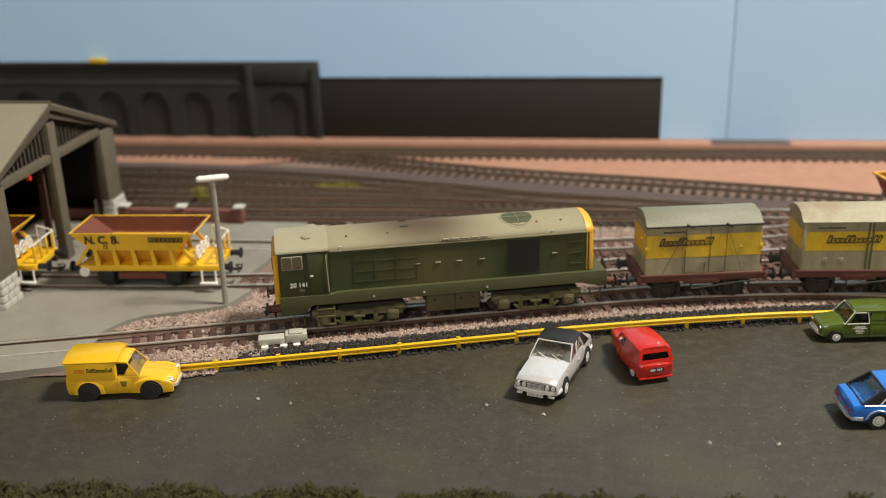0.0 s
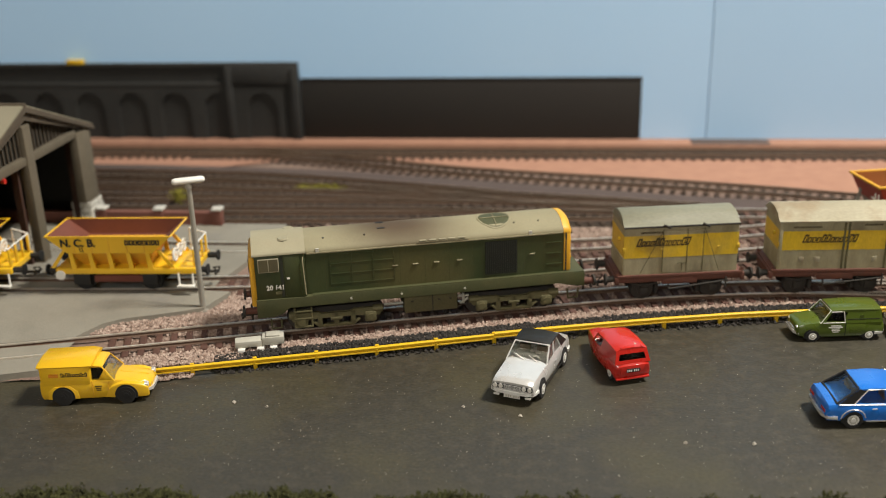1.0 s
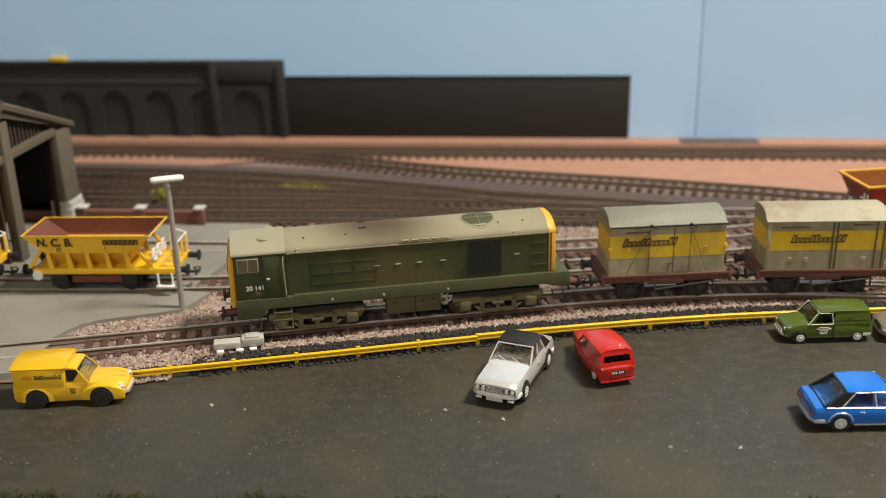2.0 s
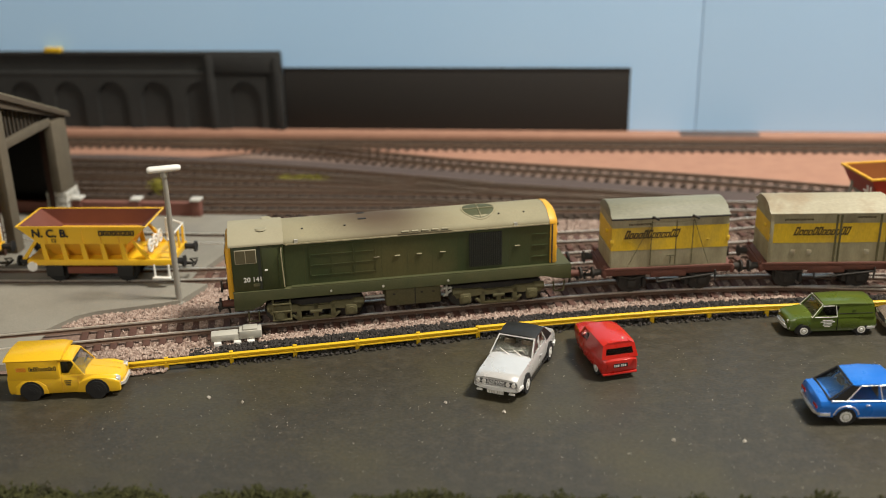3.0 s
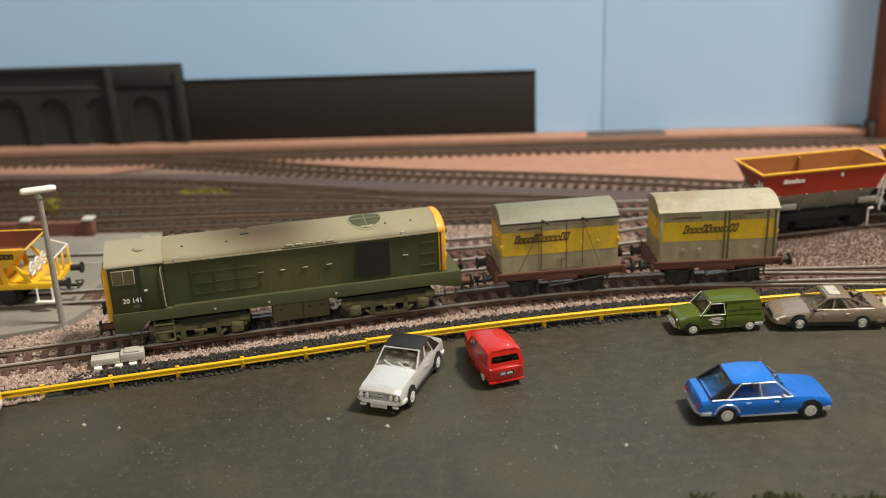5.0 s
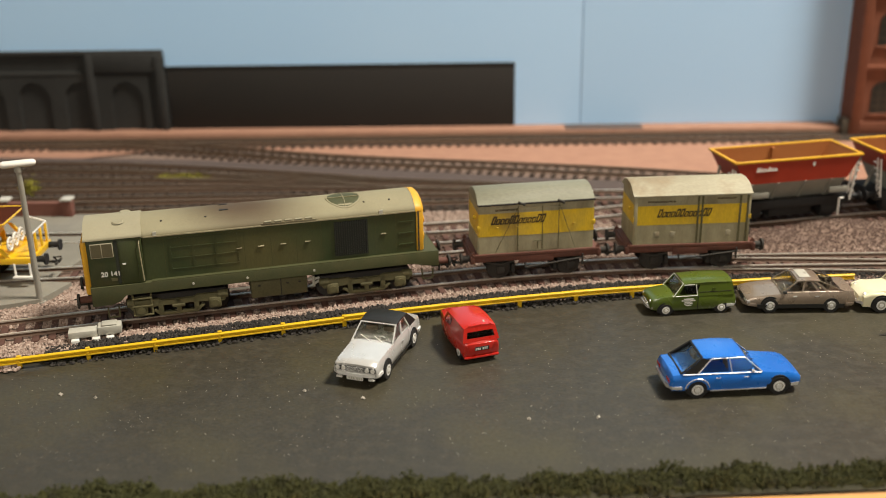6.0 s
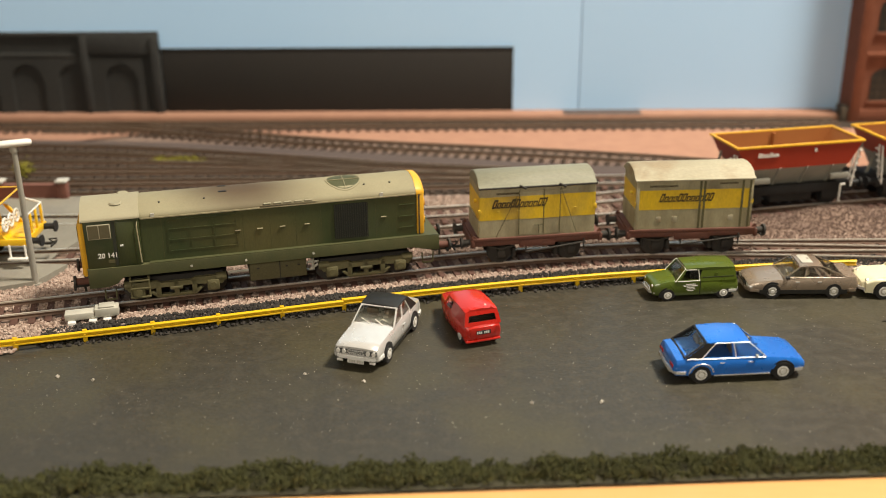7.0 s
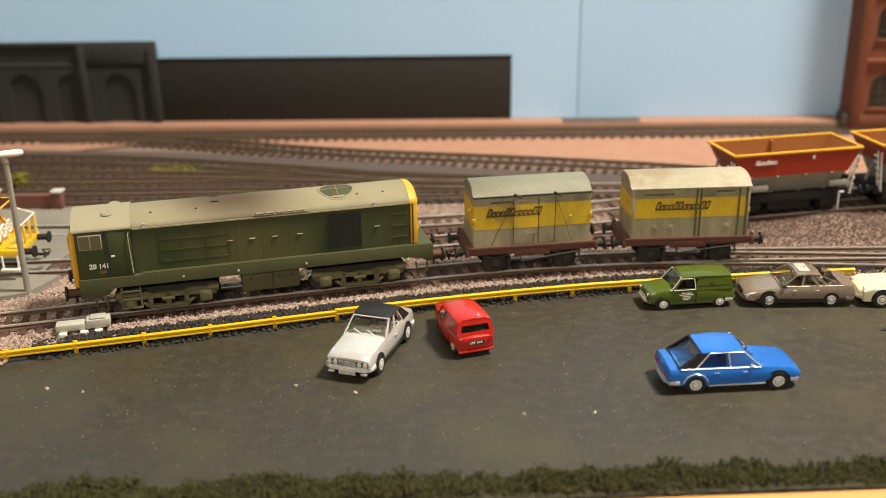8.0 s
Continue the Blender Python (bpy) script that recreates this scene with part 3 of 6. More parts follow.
# Engine shed with an open gable
def shed():
    ob = thing("engine_shed", "grey engine shed with open doorways and pitched cream roof", "shed", -31.45, 53.7, 0.41)
    yh, eave, apex = 8.0, 6.4, 9.35
    for y0, y1, name in ((-yh - 0.1, -yh + 1.9, "corner_post"), (-0.45, 0.45, "centre_post"), (yh - 1.9, yh + 0.1, "corner_post")):
        part(name, box(-0.45, 0.15, y0, y1, 1.75 if name == "corner_post" else 0.0, eave + (2.2 if name == "centre_post" else 0.1), 0.05), M["shed"], ob)
    for y0 in (-yh - 0.25, yh - 1.6):
        base = part("plinth", box(-1.12, 0.26, y0, y0 + 1.85, 0, 1.72, 0.03), M["shed"], ob, "pale stone block plinth")
        for r in range(4):
            for c in range(3):
                yy = y0 + 0.02 + c * 0.62 - (0.2 if r % 2 else 0)
                part("stone", box(0.22, 0.31, max(yy, y0), min(yy + 0.58, y0 + 1.86), r * 0.43 + 0.02, r * 0.43 + 0.41, 0.02), M["block"], base)
            for c in range(2):
                part("stone", box(-1.1 + c * 0.7, -0.43 + c * 0.7, y0 - 0.05, y0 + 0.05, r * 0.43 + 0.02, r * 0.43 + 0.41, 0.02), M["block"], base)
    part("lintel", box(-0.4, 0.05, -yh + 1.8, yh - 1.8, eave - 0.15, eave + 0.35, 0.04), M["shed"], ob)
    part("gable_glazing", prism([(-yh + 0.9, eave + 0.25), (yh - 0.9, eave + 0.25), (0, apex - 0.35)], "x", -0.45, -0.35), M["window_dark"], ob, "dark gable glazing")
    for k in range(-15, 16):
        y = k * 0.46
        top = eave + (apex - eave - 0.4) * (1 - abs(y) / (yh - 0.5))
        if top > eave + 0.15:
            part("glazing_bar", box(-0.34, -0.24, y - 0.06, y + 0.06, eave, top), M["shed_trim"], ob, smooth=0)
    for side in (-1, 1):
        part("barge_board", prism([(0.0, apex + 0.05), (side * (yh + 0.45), eave - 0.1), (side * (yh + 0.45), eave + 0.2), (0.0, apex + 0.4)], "x", 0.15, 0.32), M["shed_trim"], ob)
        part("inner_rafter", prism([(0.0, apex - 0.45), (side * (yh - 0.2), eave + 0.0), (side * (yh - 0.2), eave + 0.4), (0.0, apex)], "x", -0.1, 0.12), M["shed_trim"], ob)
        part("roof_sheet", prism([(0.0, apex + 0.25), (side * (yh + 0.5), eave + 0.05), (side * (yh + 0.5), eave + 0.25), (0.0, apex + 0.5)], "x", -40, 0.26), M["shed_roof"], ob)
        # Black sheets added inside put the shed's deep shade into colour
        part("lining", box(-39.9, -1.1, side * (yh - 0.32) - 0.06, side * (yh - 0.32) + 0.06, 0, eave), M["dark"], ob, "added black sheet standing for the unlit inside", 0)
        part("lining", prism([(0.0, apex + 0.05), (side * (yh - 0.3), eave - 0.25), (side * (yh - 0.3), eave - 0.15), (0.0, apex + 0.15)], "x", -39.9, -0.6), M["dark"], ob, "added black sheet standing for the unlit inside", 0)
        part("side_wall", box(-40, -0.9, side * yh - 0.2, side * yh + 0.2, 0, eave), M["shed"], ob)
    part("ridge", rod((-40, 0, apex + 0.48), (0.34, 0, apex + 0.48), 0.12), M["shed_trim"], ob)
    # Rear wall black too, so the depth of the shed looks unlit
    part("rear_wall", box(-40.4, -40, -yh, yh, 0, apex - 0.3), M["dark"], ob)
    for y in (-yh + 1.6, -0.65, 0.65, yh - 1.6):
        part("door_jamb", box(-0.9, -0.5, y - 0.12, y + 0.12, 0, eave - 0.15), M["jamb"], ob, "rust brown door jamb")
    part("signal_lamp", rod((-0.1, -3.2, eave - 0.28), (0.12, -3.2, eave - 0.28), 0.16), M["red_lamp"], ob, "small red lamp under the lintel")


shed()


# Low brick wall behind the apron
def low_wall():
    ob = thing("brick_wall", "low dull red brick wall with pale caps", "wall", kind="structure")
    part("wall_face", box(-60, -22.6, 60.55, 60.85, 0.1, 1.25, 0.02), M["brick_low"], ob)
    part("coping", box(-60, -22.6, 60.45, 60.95, 1.25, 1.33, 0.02), M["brick_low"], ob)
    for x in (-22.6, -26.65, -30.7):
        pier = part("pier", box(x - 0.3, x + 0.3, 60.4, 61.0, 0.1, 1.48, 0.03), M["brick_low"], ob)
        part("cap", box(x - 0.36, x + 0.36, 60.3, 61.1, 1.48, 1.64, 0.05), M["block"], pier, "pale stone cap")


low_wall()


# Brick mill at the end of the board
def mill():
    ob = thing("brick_mill", "tall red brick mill with dark arched windows", "building", 34.1, 80.0, 0.2)
    w = 26.0
    # Wall runs up out of view so its shadow reaches high on the backdrop
    part("wall", box(0, w, 0.35, 2.7, 0, 45), M["brick"], ob)
    part("wall_plinth", box(-0.1, w, 0.1, 0.4, 0, 1.1, 0.05), M["brick"], ob)
    for k in range(4):
        x = k * 4.1
        part("pilaster", box(x, x + 0.75, 0.0, 0.4, 0, 45, 0.04), M["brick"], ob)
    for z in (5.3, 10.75, 16.2):
        part("string_course", box(0, w, 0.05, 0.4, z, z + 0.35, 0.04), M["brick"], ob)
    for row, z in enumerate((1.75, 7.2, 12.65)):
        for k in range(3):
            x = 1.4 + k * 4.1
            arch = [(x, z), (x + 2.6, z), (x + 2.6, z + 1.9)] + [(x + 1.3 + 1.3 * math.cos(a), z + 1.9 + 0.75 * math.sin(a)) for a in np.linspace(0.2, math.pi - 0.2, 8)] + [(x, z + 1.9)]
            win = part("window", prism(arch, "y", 0.3, 0.36), M["window_dark"], ob, "dark arched window")
            part("window_sill", box(x - 0.15, x + 2.75, 0.15, 0.4, z - 0.25, z, 0.03), M["brick"], win)
            for g in range(1, 4):
                part("glazing_bar", box(x + g * 0.65 - 0.03, x + g * 0.65 + 0.03, 0.27, 0.31, z, z + 2.3), M["shed_trim"], win)
            for g in range(1, 4):
                part("glazing_bar", box(x, x + 2.6, 0.27, 0.31, z + g * 0.6 - 0.03, z + g * 0.6 + 0.03), M["shed_trim"], win)


mill()


# Rolling stock. Local axes: x along the vehicle, -y the side towards the car park, z up from the rail head.
def wheelset(parent, x, r, mat, half=0.83):
    for s in (-1, 1):
        w = part("wheel", rod((x, s * half - 0.12, r), (x, s * half + 0.12, r), r, seg=24), mat, parent)
        part("flange", rod((x, s * (half - 0.13) - 0.03, r), (x, s * (half - 0.13) + 0.03, r), r + 0.07, seg=24), mat, w)
    part("axle", rod((x, -half, r), (x, half, r), 0.08), mat, parent)


def buffers(parent, x, z, shank, head, reach=0.62):
    s = 1 if x > 0 else -1
    for y in (-1.13, 1.13):
        b = part("buffer", rod((x, y, z), (x + s * (reach - 0.12), y, z), 0.17, seg=14), shank, parent)
        part("buffer_head", rod((x + s * (reach - 0.1), y, z), (x + s * reach, y, z), 0.31, seg=20), head, b, "dark steel buffer head")


def coupling(parent, x, z):
    s = 1 if x > 0 else -1
    bm = box(min(x, x + s * 0.9), max(x, x + s * 0.9), -0.1, 0.1, z - 0.08, z + 0.02)
    box(x + s * 0.8 - 0.05, x + s * 0.8 + 0.05, -0.45, 0.45, z - 0.08, z + 0.02, bm=bm)
    bars([((x + s * 0.8, 0, z), (x + s * 0.55, 0, z + 0.22)), ((x + s * 0.55, 0, z + 0.22), (x + s * 1.0, 0, z + 0.25))], 0.04, bm=bm)
    part("coupling", bm, M["weathered_black"], parent, "dark tension lock coupling")


def letters(parent, text, size, mat, x, y, z, name="lettering", bold=0.0, flip=False):
    ob = new(name, words(text, size, mat, name, bold))
    ob.parent = parent
    ob.matrix_local = pose(x * CM, y * CM, z * CM, 0, 0, 180 if flip else 0)
    return ob


def mark(parent, x, y, z, width, height, count, mat, slant=0.35, name="lettering", tall=()):
    """A row of plain leaning bars in place of a brand name."""
    bm = bmesh.new()
    pitch = width / count
    for k in range(count):
        h = height * (1.0 if k in tall else 0.68)
        x0 = x + k * pitch
        t = 0.2 * h
        # two lying strokes and a leaning stem, joined: a block of the size of one sign
        for u, v, lo, hi in ((0.0, 0.26, 0, h), (0.24, 0.82, h - t, h), (0.24, 0.82, 0, t), (0.62, 0.86, 0.1 * h, 0.9 * h)):
            prism([(x0 + u * pitch + slant * lo, z + lo), (x0 + v * pitch + slant * lo, z + lo), (x0 + v * pitch + slant * hi, z + hi), (x0 + u * pitch + slant * hi, z + hi)], "y", y - 0.012, y + 0.03, bm)
    return part(name, bm, mat, parent, "row of plain slanted bars", 0)


def roof_ring(x, half, z0, shoulder, top):
    pts = [(-half, z0), (-half, z0 + 0.06), (-half * 0.97, z0 + (shoulder - z0) * 0.7), (-half * 0.86, shoulder)]
    pts += [(-half * 0.62, shoulder + (top - shoulder) * 0.62), (-half * 0.33, shoulder + (top - shoulder) * 0.9), (0, top)]
    pts += [(-y, z) for y, z in reversed(pts[:-1])]
    return [(x, y, z) for y, z in pts]


def locomotive(p, heading):
    ob = thing("locomotive", "weathered green diesel locomotive with dusty grey roof and yellow end", "locomotive", p.x, p.y, 0.49, heading)
    g, d, f = M["loco_green"], M["loco_roof"], M["loco_frame"]
    valance = [(-8.55, 0.95), (-7.7, 0.95), (-7.25, 1.1), (-6.95, 1.42), (7.2, 1.42), (7.6, 1.25), (8.55, 1.12), (8.55, 1.92), (-8.55, 1.92)]
    frame_ = part("underframe", prism(valance, "y", -1.72, 1.72, bevel=0.03), M["valance"], ob, "olive dusty valance and running plate")
    for x in (-3.8, -1.2, 2.1):
        part("rivet", rod((x, -1.76, 1.62), (x, -1.7, 1.62), 0.06, seg=8), M["grey_plastic"], frame_)
    part("running_plate", box(-5.7, 8.5, -1.7, 1.7, 1.92, 1.97), M["valance"], ob, "dusty walkway", 0)
    # cab
    cab = part("cab", box(-8.5, -6.0, -1.64, 1.64, 1.92, 4.28, 0.05), g, ob)
    part("roof", loft([roof_ring(x, 1.70, 4.26, 4.46, 4.88) for x in (-8.6, -8.4, -6.1, -5.95)]), M["cab_roof"], cab, "dusty grey cab roof", 50)
    for x, y in ((-7.0, -0.75), (-6.7, 0.75)):
        vent = part("vent", rod((x, y, 4.60), (x, y, 4.78), 0.16, seg=16), M["weathered_black"], cab, "roof ventilator with a dark neck")
        part("vent_cap", rod((x, y, 4.78), (x, y, 4.84), 0.3, seg=20, r2=0.24), M["cab_roof"], vent)
    win = part("window", box(-8.34, -7.30, -1.70, -1.62, 3.38, 4.1, 0.02), M["container_roof_pale"], cab, "cab side window in a pale frame")
    for x0, x1 in ((-8.30, -7.84), (-7.80, -7.34)):
        part("pane", box(x0, x1, -1.708, -1.66, 3.42, 4.06), M["dusty_glass"], win, "dusty amber pane")
    door = part("door", box(-7.05, -6.25, -1.67, -1.6, 2.0, 4.15, 0.03), g, cab)
    part("door_handle", box(-6.95, -6.8, -1.72, -1.66, 2.95, 3.02), M["silver_rim"], door)
    # Raised dark strip imitates the shade of a recess beside the door
    part("recess", box(-7.25, -7.1, -1.66, -1.62, 2.0, 4.2), M["grille"], cab, smooth=0)
    part("handrail", bars([((-6.05, -1.72, 2.05), (-6.12, -1.72, 3.9)), ((-6.12, -1.72, 3.9), (-6.08, -1.6, 4.1))], 0.032), M["container_grey"], cab, "dull grey handrail")
    letters(cab, "20 141", 0.33, M["white"], -8.0, -1.655, 2.42, "fleet_number", 0.008)
    part("notice", box(-7.55, -7.2, -1.66, -1.63, 2.15, 2.3), M["loco_frame"], cab, smooth=0)
    end = part("cab_front", box(-8.78, -8.48, -1.55, 1.55, 1.5, 4.2, 0.12), M["yellow_end"], cab, "yellow warning panel on the cab end")
    for y in (-0.95, 0.95):
        part("marker_lamp", rod((-8.86, y, 2.2), (-8.75, y, 2.2), 0.17, seg=12), M["weathered_black"], end)
    part("windscreen", box(-8.82, -8.74, -1.3, -0.35, 3.3, 4.0, 0.04), M["window_dark"], end)
    part("windscreen", box(-8.82, -8.74, 0.35, 1.3, 3.3, 4.0, 0.04), M["window_dark"], end)
    # hood
    hood = part("hood", box(-6.0, 7.45, -1.44, 1.44, 1.95, 4.16), g, ob, "dull green engine hood with brown grime")
    part("roof", loft([roof_ring(x, 1.49, 4.14, 4.43, 4.85) for x in (-5.98, -5.9, 0.0, 7.42)]), d, hood, "dusty grey roof with brown soot", 50)
    part("gutter", box(-5.9, 7.4, -1.53, -1.46, 4.12, 4.18), M["container_grey"], hood, smooth=0)
    nose_rings = [roof_ring(7.42, 1.50, 4.12, 4.45, 4.87), roof_ring(7.72, 1.48, 4.12, 4.43, 4.83), roof_ring(7.86, 1.38, 4.1, 4.36, 4.7)]
    nose = part("nose", loft(nose_rings), M["yellow_end"], ob, "yellow rounded nose end", 60)
    part("nose_panel", box(7.45, 7.84, -1.47, 1.47, 1.97, 4.14, 0.09), M["yellow_end"], nose)
    part("nose_beading", box(7.53, 7.60, -1.505, -1.46, 2.0, 4.1), M["weathered_black"], nose, smooth=0)
    for z in (2.6, 3.5):
        part("marker_lamp", rod((7.83, -0.9, z), (7.96, -0.9, z), 0.2, seg=12), M["yellow_end"], nose)
    part("grab_rail", bars([((7.9, -1.0, 4.2), (8.0, -1.0, 3.9)), ((8.0, -1.0, 3.9), (8.0, 1.0, 3.9))], 0.04), M["weathered_black"], nose)
    # side panels: a ribbed door group, radiator grille, handles
    for k in range(4):
        part("rib", box(-4.75 + k * 1.08, -4.68 + k * 1.08, -1.475, -1.43, 2.35, 3.95), g, hood, smooth=0)
    for k in range(3):
        for z in (2.35, 2.9, 3.45, 3.92):
            part("rib", box(-4.68 + k * 1.08, -3.7 + k * 1.08, -1.47, -1.43, z, z + 0.05), g, hood, smooth=0)
    for z in (2.4, 3.0, 3.6):
        part("rib", box(6.55, 7.3, -1.49, -1.43, z, z + 0.05), g, hood, smooth=0)
    for x in (-5.0, -1.2, 0.1, 1.35, 2.6, 5.35, 6.4):
        part("panel_seam", box(x - 0.012, x + 0.012, -1.445, -1.43, 2.05, 4.08), M["valance"], hood, smooth=0)
    for x in (-1.45, -0.4, 0.7, 1.9, 5.75):
        part("handle", box(x - 0.14, x + 0.14, -1.51, -1.43, 3.08, 3.12, 0.015), M["container_grey"], hood, "pale door handle")
    grille = part("grille", box(3.25, 4.95, -1.48, -1.42, 2.15, 3.95), M["dark"], hood, "dark radiator grille", 0)
    for k in range(15):
        part("slat", box(3.28 + k * 0.114, 3.33 + k * 0.114, -1.52, -1.47, 2.18, 3.92), M["grille"], grille, smooth=0)
    part("step_strip", box(-0.3, 2.4, -1.54, -1.40, 4.22, 4.27), M["loco_roof"], hood, smooth=0)
    for k in range(5):
        part("louvre", box(-0.15 + k * 0.5, 0.2 + k * 0.5, -1.53, -1.38, 4.30, 4.36, 0.01), M["cab_roof"], hood, smooth=0)
    def roof_z(y):
        return float(np.interp(abs(y), (0, 0.49, 0.92, 1.28), (4.85, 4.81, 4.69, 4.43)))
    def disc(r, lift):
        return [(3.95 + r * math.cos(a), -0.25 + r * math.sin(a), roof_z(-0.25 + r * math.sin(a)) + lift) for a in np.linspace(0, 2 * math.pi, 40, endpoint=False)]
    fan = part("fan_grille", loft([disc(0.82, 0.0), disc(0.80, 0.012), disc(0.6, 0.012), disc(0.4, 0.012), disc(0.2, 0.012), disc(0.02, 0.012)]), M["valance"], hood, "round olive roof fan grille", 30)
    part("fan_rim", loft([disc(0.90, -0.02), disc(0.89, 0.03), disc(0.82, 0.03), disc(0.80, 0.0)], closed_ends=False), d, fan, "", 30)
    for u, v in ((0.8, 0.0), (0.0, 0.8)):
        line = [(3.95 + u * k, -0.25 + v * k, roof_z(-0.25 + v * k) + 0.03) for k in np.linspace(-1, 1, 9)]
        part("fan_bar", bars(list(zip(line, line[1:])), 0.022), d, fan, smooth=0)
    part("exhaust_port", box(-2.2, -1.8, -0.5, -0.36, 4.78, 4.84), M["dark"], hood, smooth=0)
    part("exhaust_port", box(-2.2, -1.8, 0.36, 0.5, 4.78, 4.84), M["dark"], hood, smooth=0)
    for x in (-5.35, 5.65):
        part("notice", box(x - 0.09, x + 0.09, -1.50, -1.42, 4.17, 4.36), M["grey_plastic"], hood, "small pale notice", 0)
    for x in (-5.0, -2.9, 4.9, 6.2):
        part("lifting_eye", rod((x, -0.9, 4.64), (x, -0.9, 4.73), 0.05, seg=8), M["weathered_black"], hood)
    # tanks, bogies, gear below
    tank = part("fuel_tank", box(-1.05, 1.75, -1.5, 1.5, 0.38, 1.40, 0.06), f, ob, "dusty olive battery and fuel box")
    part("tank_seam", box(0.4, 0.45, -1.52, -1.48, 0.42, 1.36), M["weathered_black"], tank, smooth=0)
    for x in (-0.7, 0.7, 1.3):
        part("catch", box(x, x + 0.12, -1.54, -1.48, 1.0, 1.06), M["weathered_black"], tank, smooth=0)
    for a_, b_ in (((-2.1, -1.2, 1.1), (-1.1, -1.2, 1.1)), ((1.8, -1.2, 1.2), (2.4, -1.2, 1.2)), ((1.9, -1.25, 0.8), (2.4, -1.25, 1.1)), ((2.1, -1.25, 1.4), (2.1, -1.25, 0.8))):
        part("pipe", rod(a_, b_, 0.07, seg=8), M["grey_plastic"], ob)
    for cx in (-4.6, 4.75):
        bogie = part("bogie", box(cx - 2.3, cx + 2.3, -1.1, 1.1, 0.75, 1.25, 0.04), M["weathered_black"], ob, "dusty cast bogie")
        for s in (-1, 1):
            y0, y1 = sorted((s * 1.40, s * 1.60))
            side = [(-2.35, 0.95), (-2.0, 1.18), (-0.9, 1.18), (-0.7, 1.05), (0.7, 1.05), (0.9, 1.18), (2.0, 1.18), (2.35, 0.95), (2.2, 0.72), (1.15, 0.80), (0.95, 0.85), (-0.95, 0.85), (-1.15, 0.80), (-2.2, 0.72)]
            bf = part("side_frame", prism([(cx + a, b) for a, b in side], "y", y0, y1, bevel=0.02), f, bogie)
            part("lower_beam", prism([(cx - 1.25, 0.62), (cx - 0.9, 0.30), (cx + 0.9, 0.30), (cx + 1.25, 0.62), (cx + 1.1, 0.66), (cx + 0.8, 0.44), (cx - 0.8, 0.44), (cx - 1.1, 0.66)], "y", y0, y1, bevel=0.015), f, bf)
            for a in (-1.75, 1.75):
                part("axle_box", box(cx + a - 0.3, cx + a + 0.3, min(y0, s * 1.68), max(y1, s * 1.68), 0.42, 0.98, 0.08), f, bf)
                part("axle_cap", rod((cx + a, s * 1.66, 0.7), (cx + a, s * 1.74, 0.7), 0.18, seg=14), f, bf)
            for a in (-0.85, 0.0, 0.85):
                part("hanger", box(cx + a - 0.12, cx + a + 0.12, y0, y1, 0.4, 1.1, 0.02), f, bf)
            part("spring", rod((cx - 0.3, s * 1.52, 0.75), (cx + 0.3, s * 1.52, 0.75), 0.12), f, bf)
            for a in (-2.15, 2.15):
                part("brake_cylinder", rod((cx + a - 0.25, s * 1.45, 1.05), (cx + a + 0.25, s * 1.45, 1.05), 0.2, seg=12), f, bf)
        for a in (-1.75, 1.75):
            wheelset(bogie, cx + a, 0.7, M["weathered_black"])
    for x in (-6.3, ):
        step = part("steps", bars([((x - 0.4, -1.62, 1.3), (x - 0.4, -1.62, 0.25)), ((x + 0.45, -1.62, 1.3), (x + 0.45, -1.62, 0.25))], 0.06), f, ob, "olive cab footsteps")
        for z in (0.25, 0.7, 1.1):
            part("tread", box(x - 0.45, x + 0.5, -1.72, -1.45, z - 0.04, z + 0.04, 0.01), f, step)
    part("guard_loop", bars([((-7.9, -1.4, 0.95), (-7.9, -1.4, 0.42)), ((-7.9, -1.4, 0.42), (-7.4, -1.4, 0.42)), ((-7.4, -1.4, 0.42), (-7.4, -1.4, 0.95))], 0.045), f, ob)
    part("guard_loop", bars([((7.7, -1.4, 1.15), (7.75, -1.4, 0.6)), ((7.75, -1.4, 0.6), (8.25, -1.4, 0.6)), ((8.25, -1.4, 0.6), (8.3, -1.4, 1.15))], 0.045), f, ob)
    for x in (-8.55, 8.55):
        buffers(ob, x, 1.38, M["bauxite"], M["weathered_black"], 0.72)
        coupling(ob, x, 0.75)
    s = 8.55
    for y, low_ in ((-0.5, 1.1), (0.5, 1.0)):
        for e in (-1, 1):
            part("brake_hose", bars([((e * s, y, 1.4), (e * (s + 0.35), y, low_)), ((e * (s + 0.35), y, low_), (e * (s + 0.3), y, 0.6))], 0.06), M["weathered_black"], ob, "dark brake hose")
    # body lifted to fit its height in the camera's view, buffers keep theirs
    for c in ob.children:
        if not c.name.startswith(("bogie", "buffer", "coupling", "brake_hose", "pipe", "guard")):
            c.location.z += 0.22 * CM
    return ob


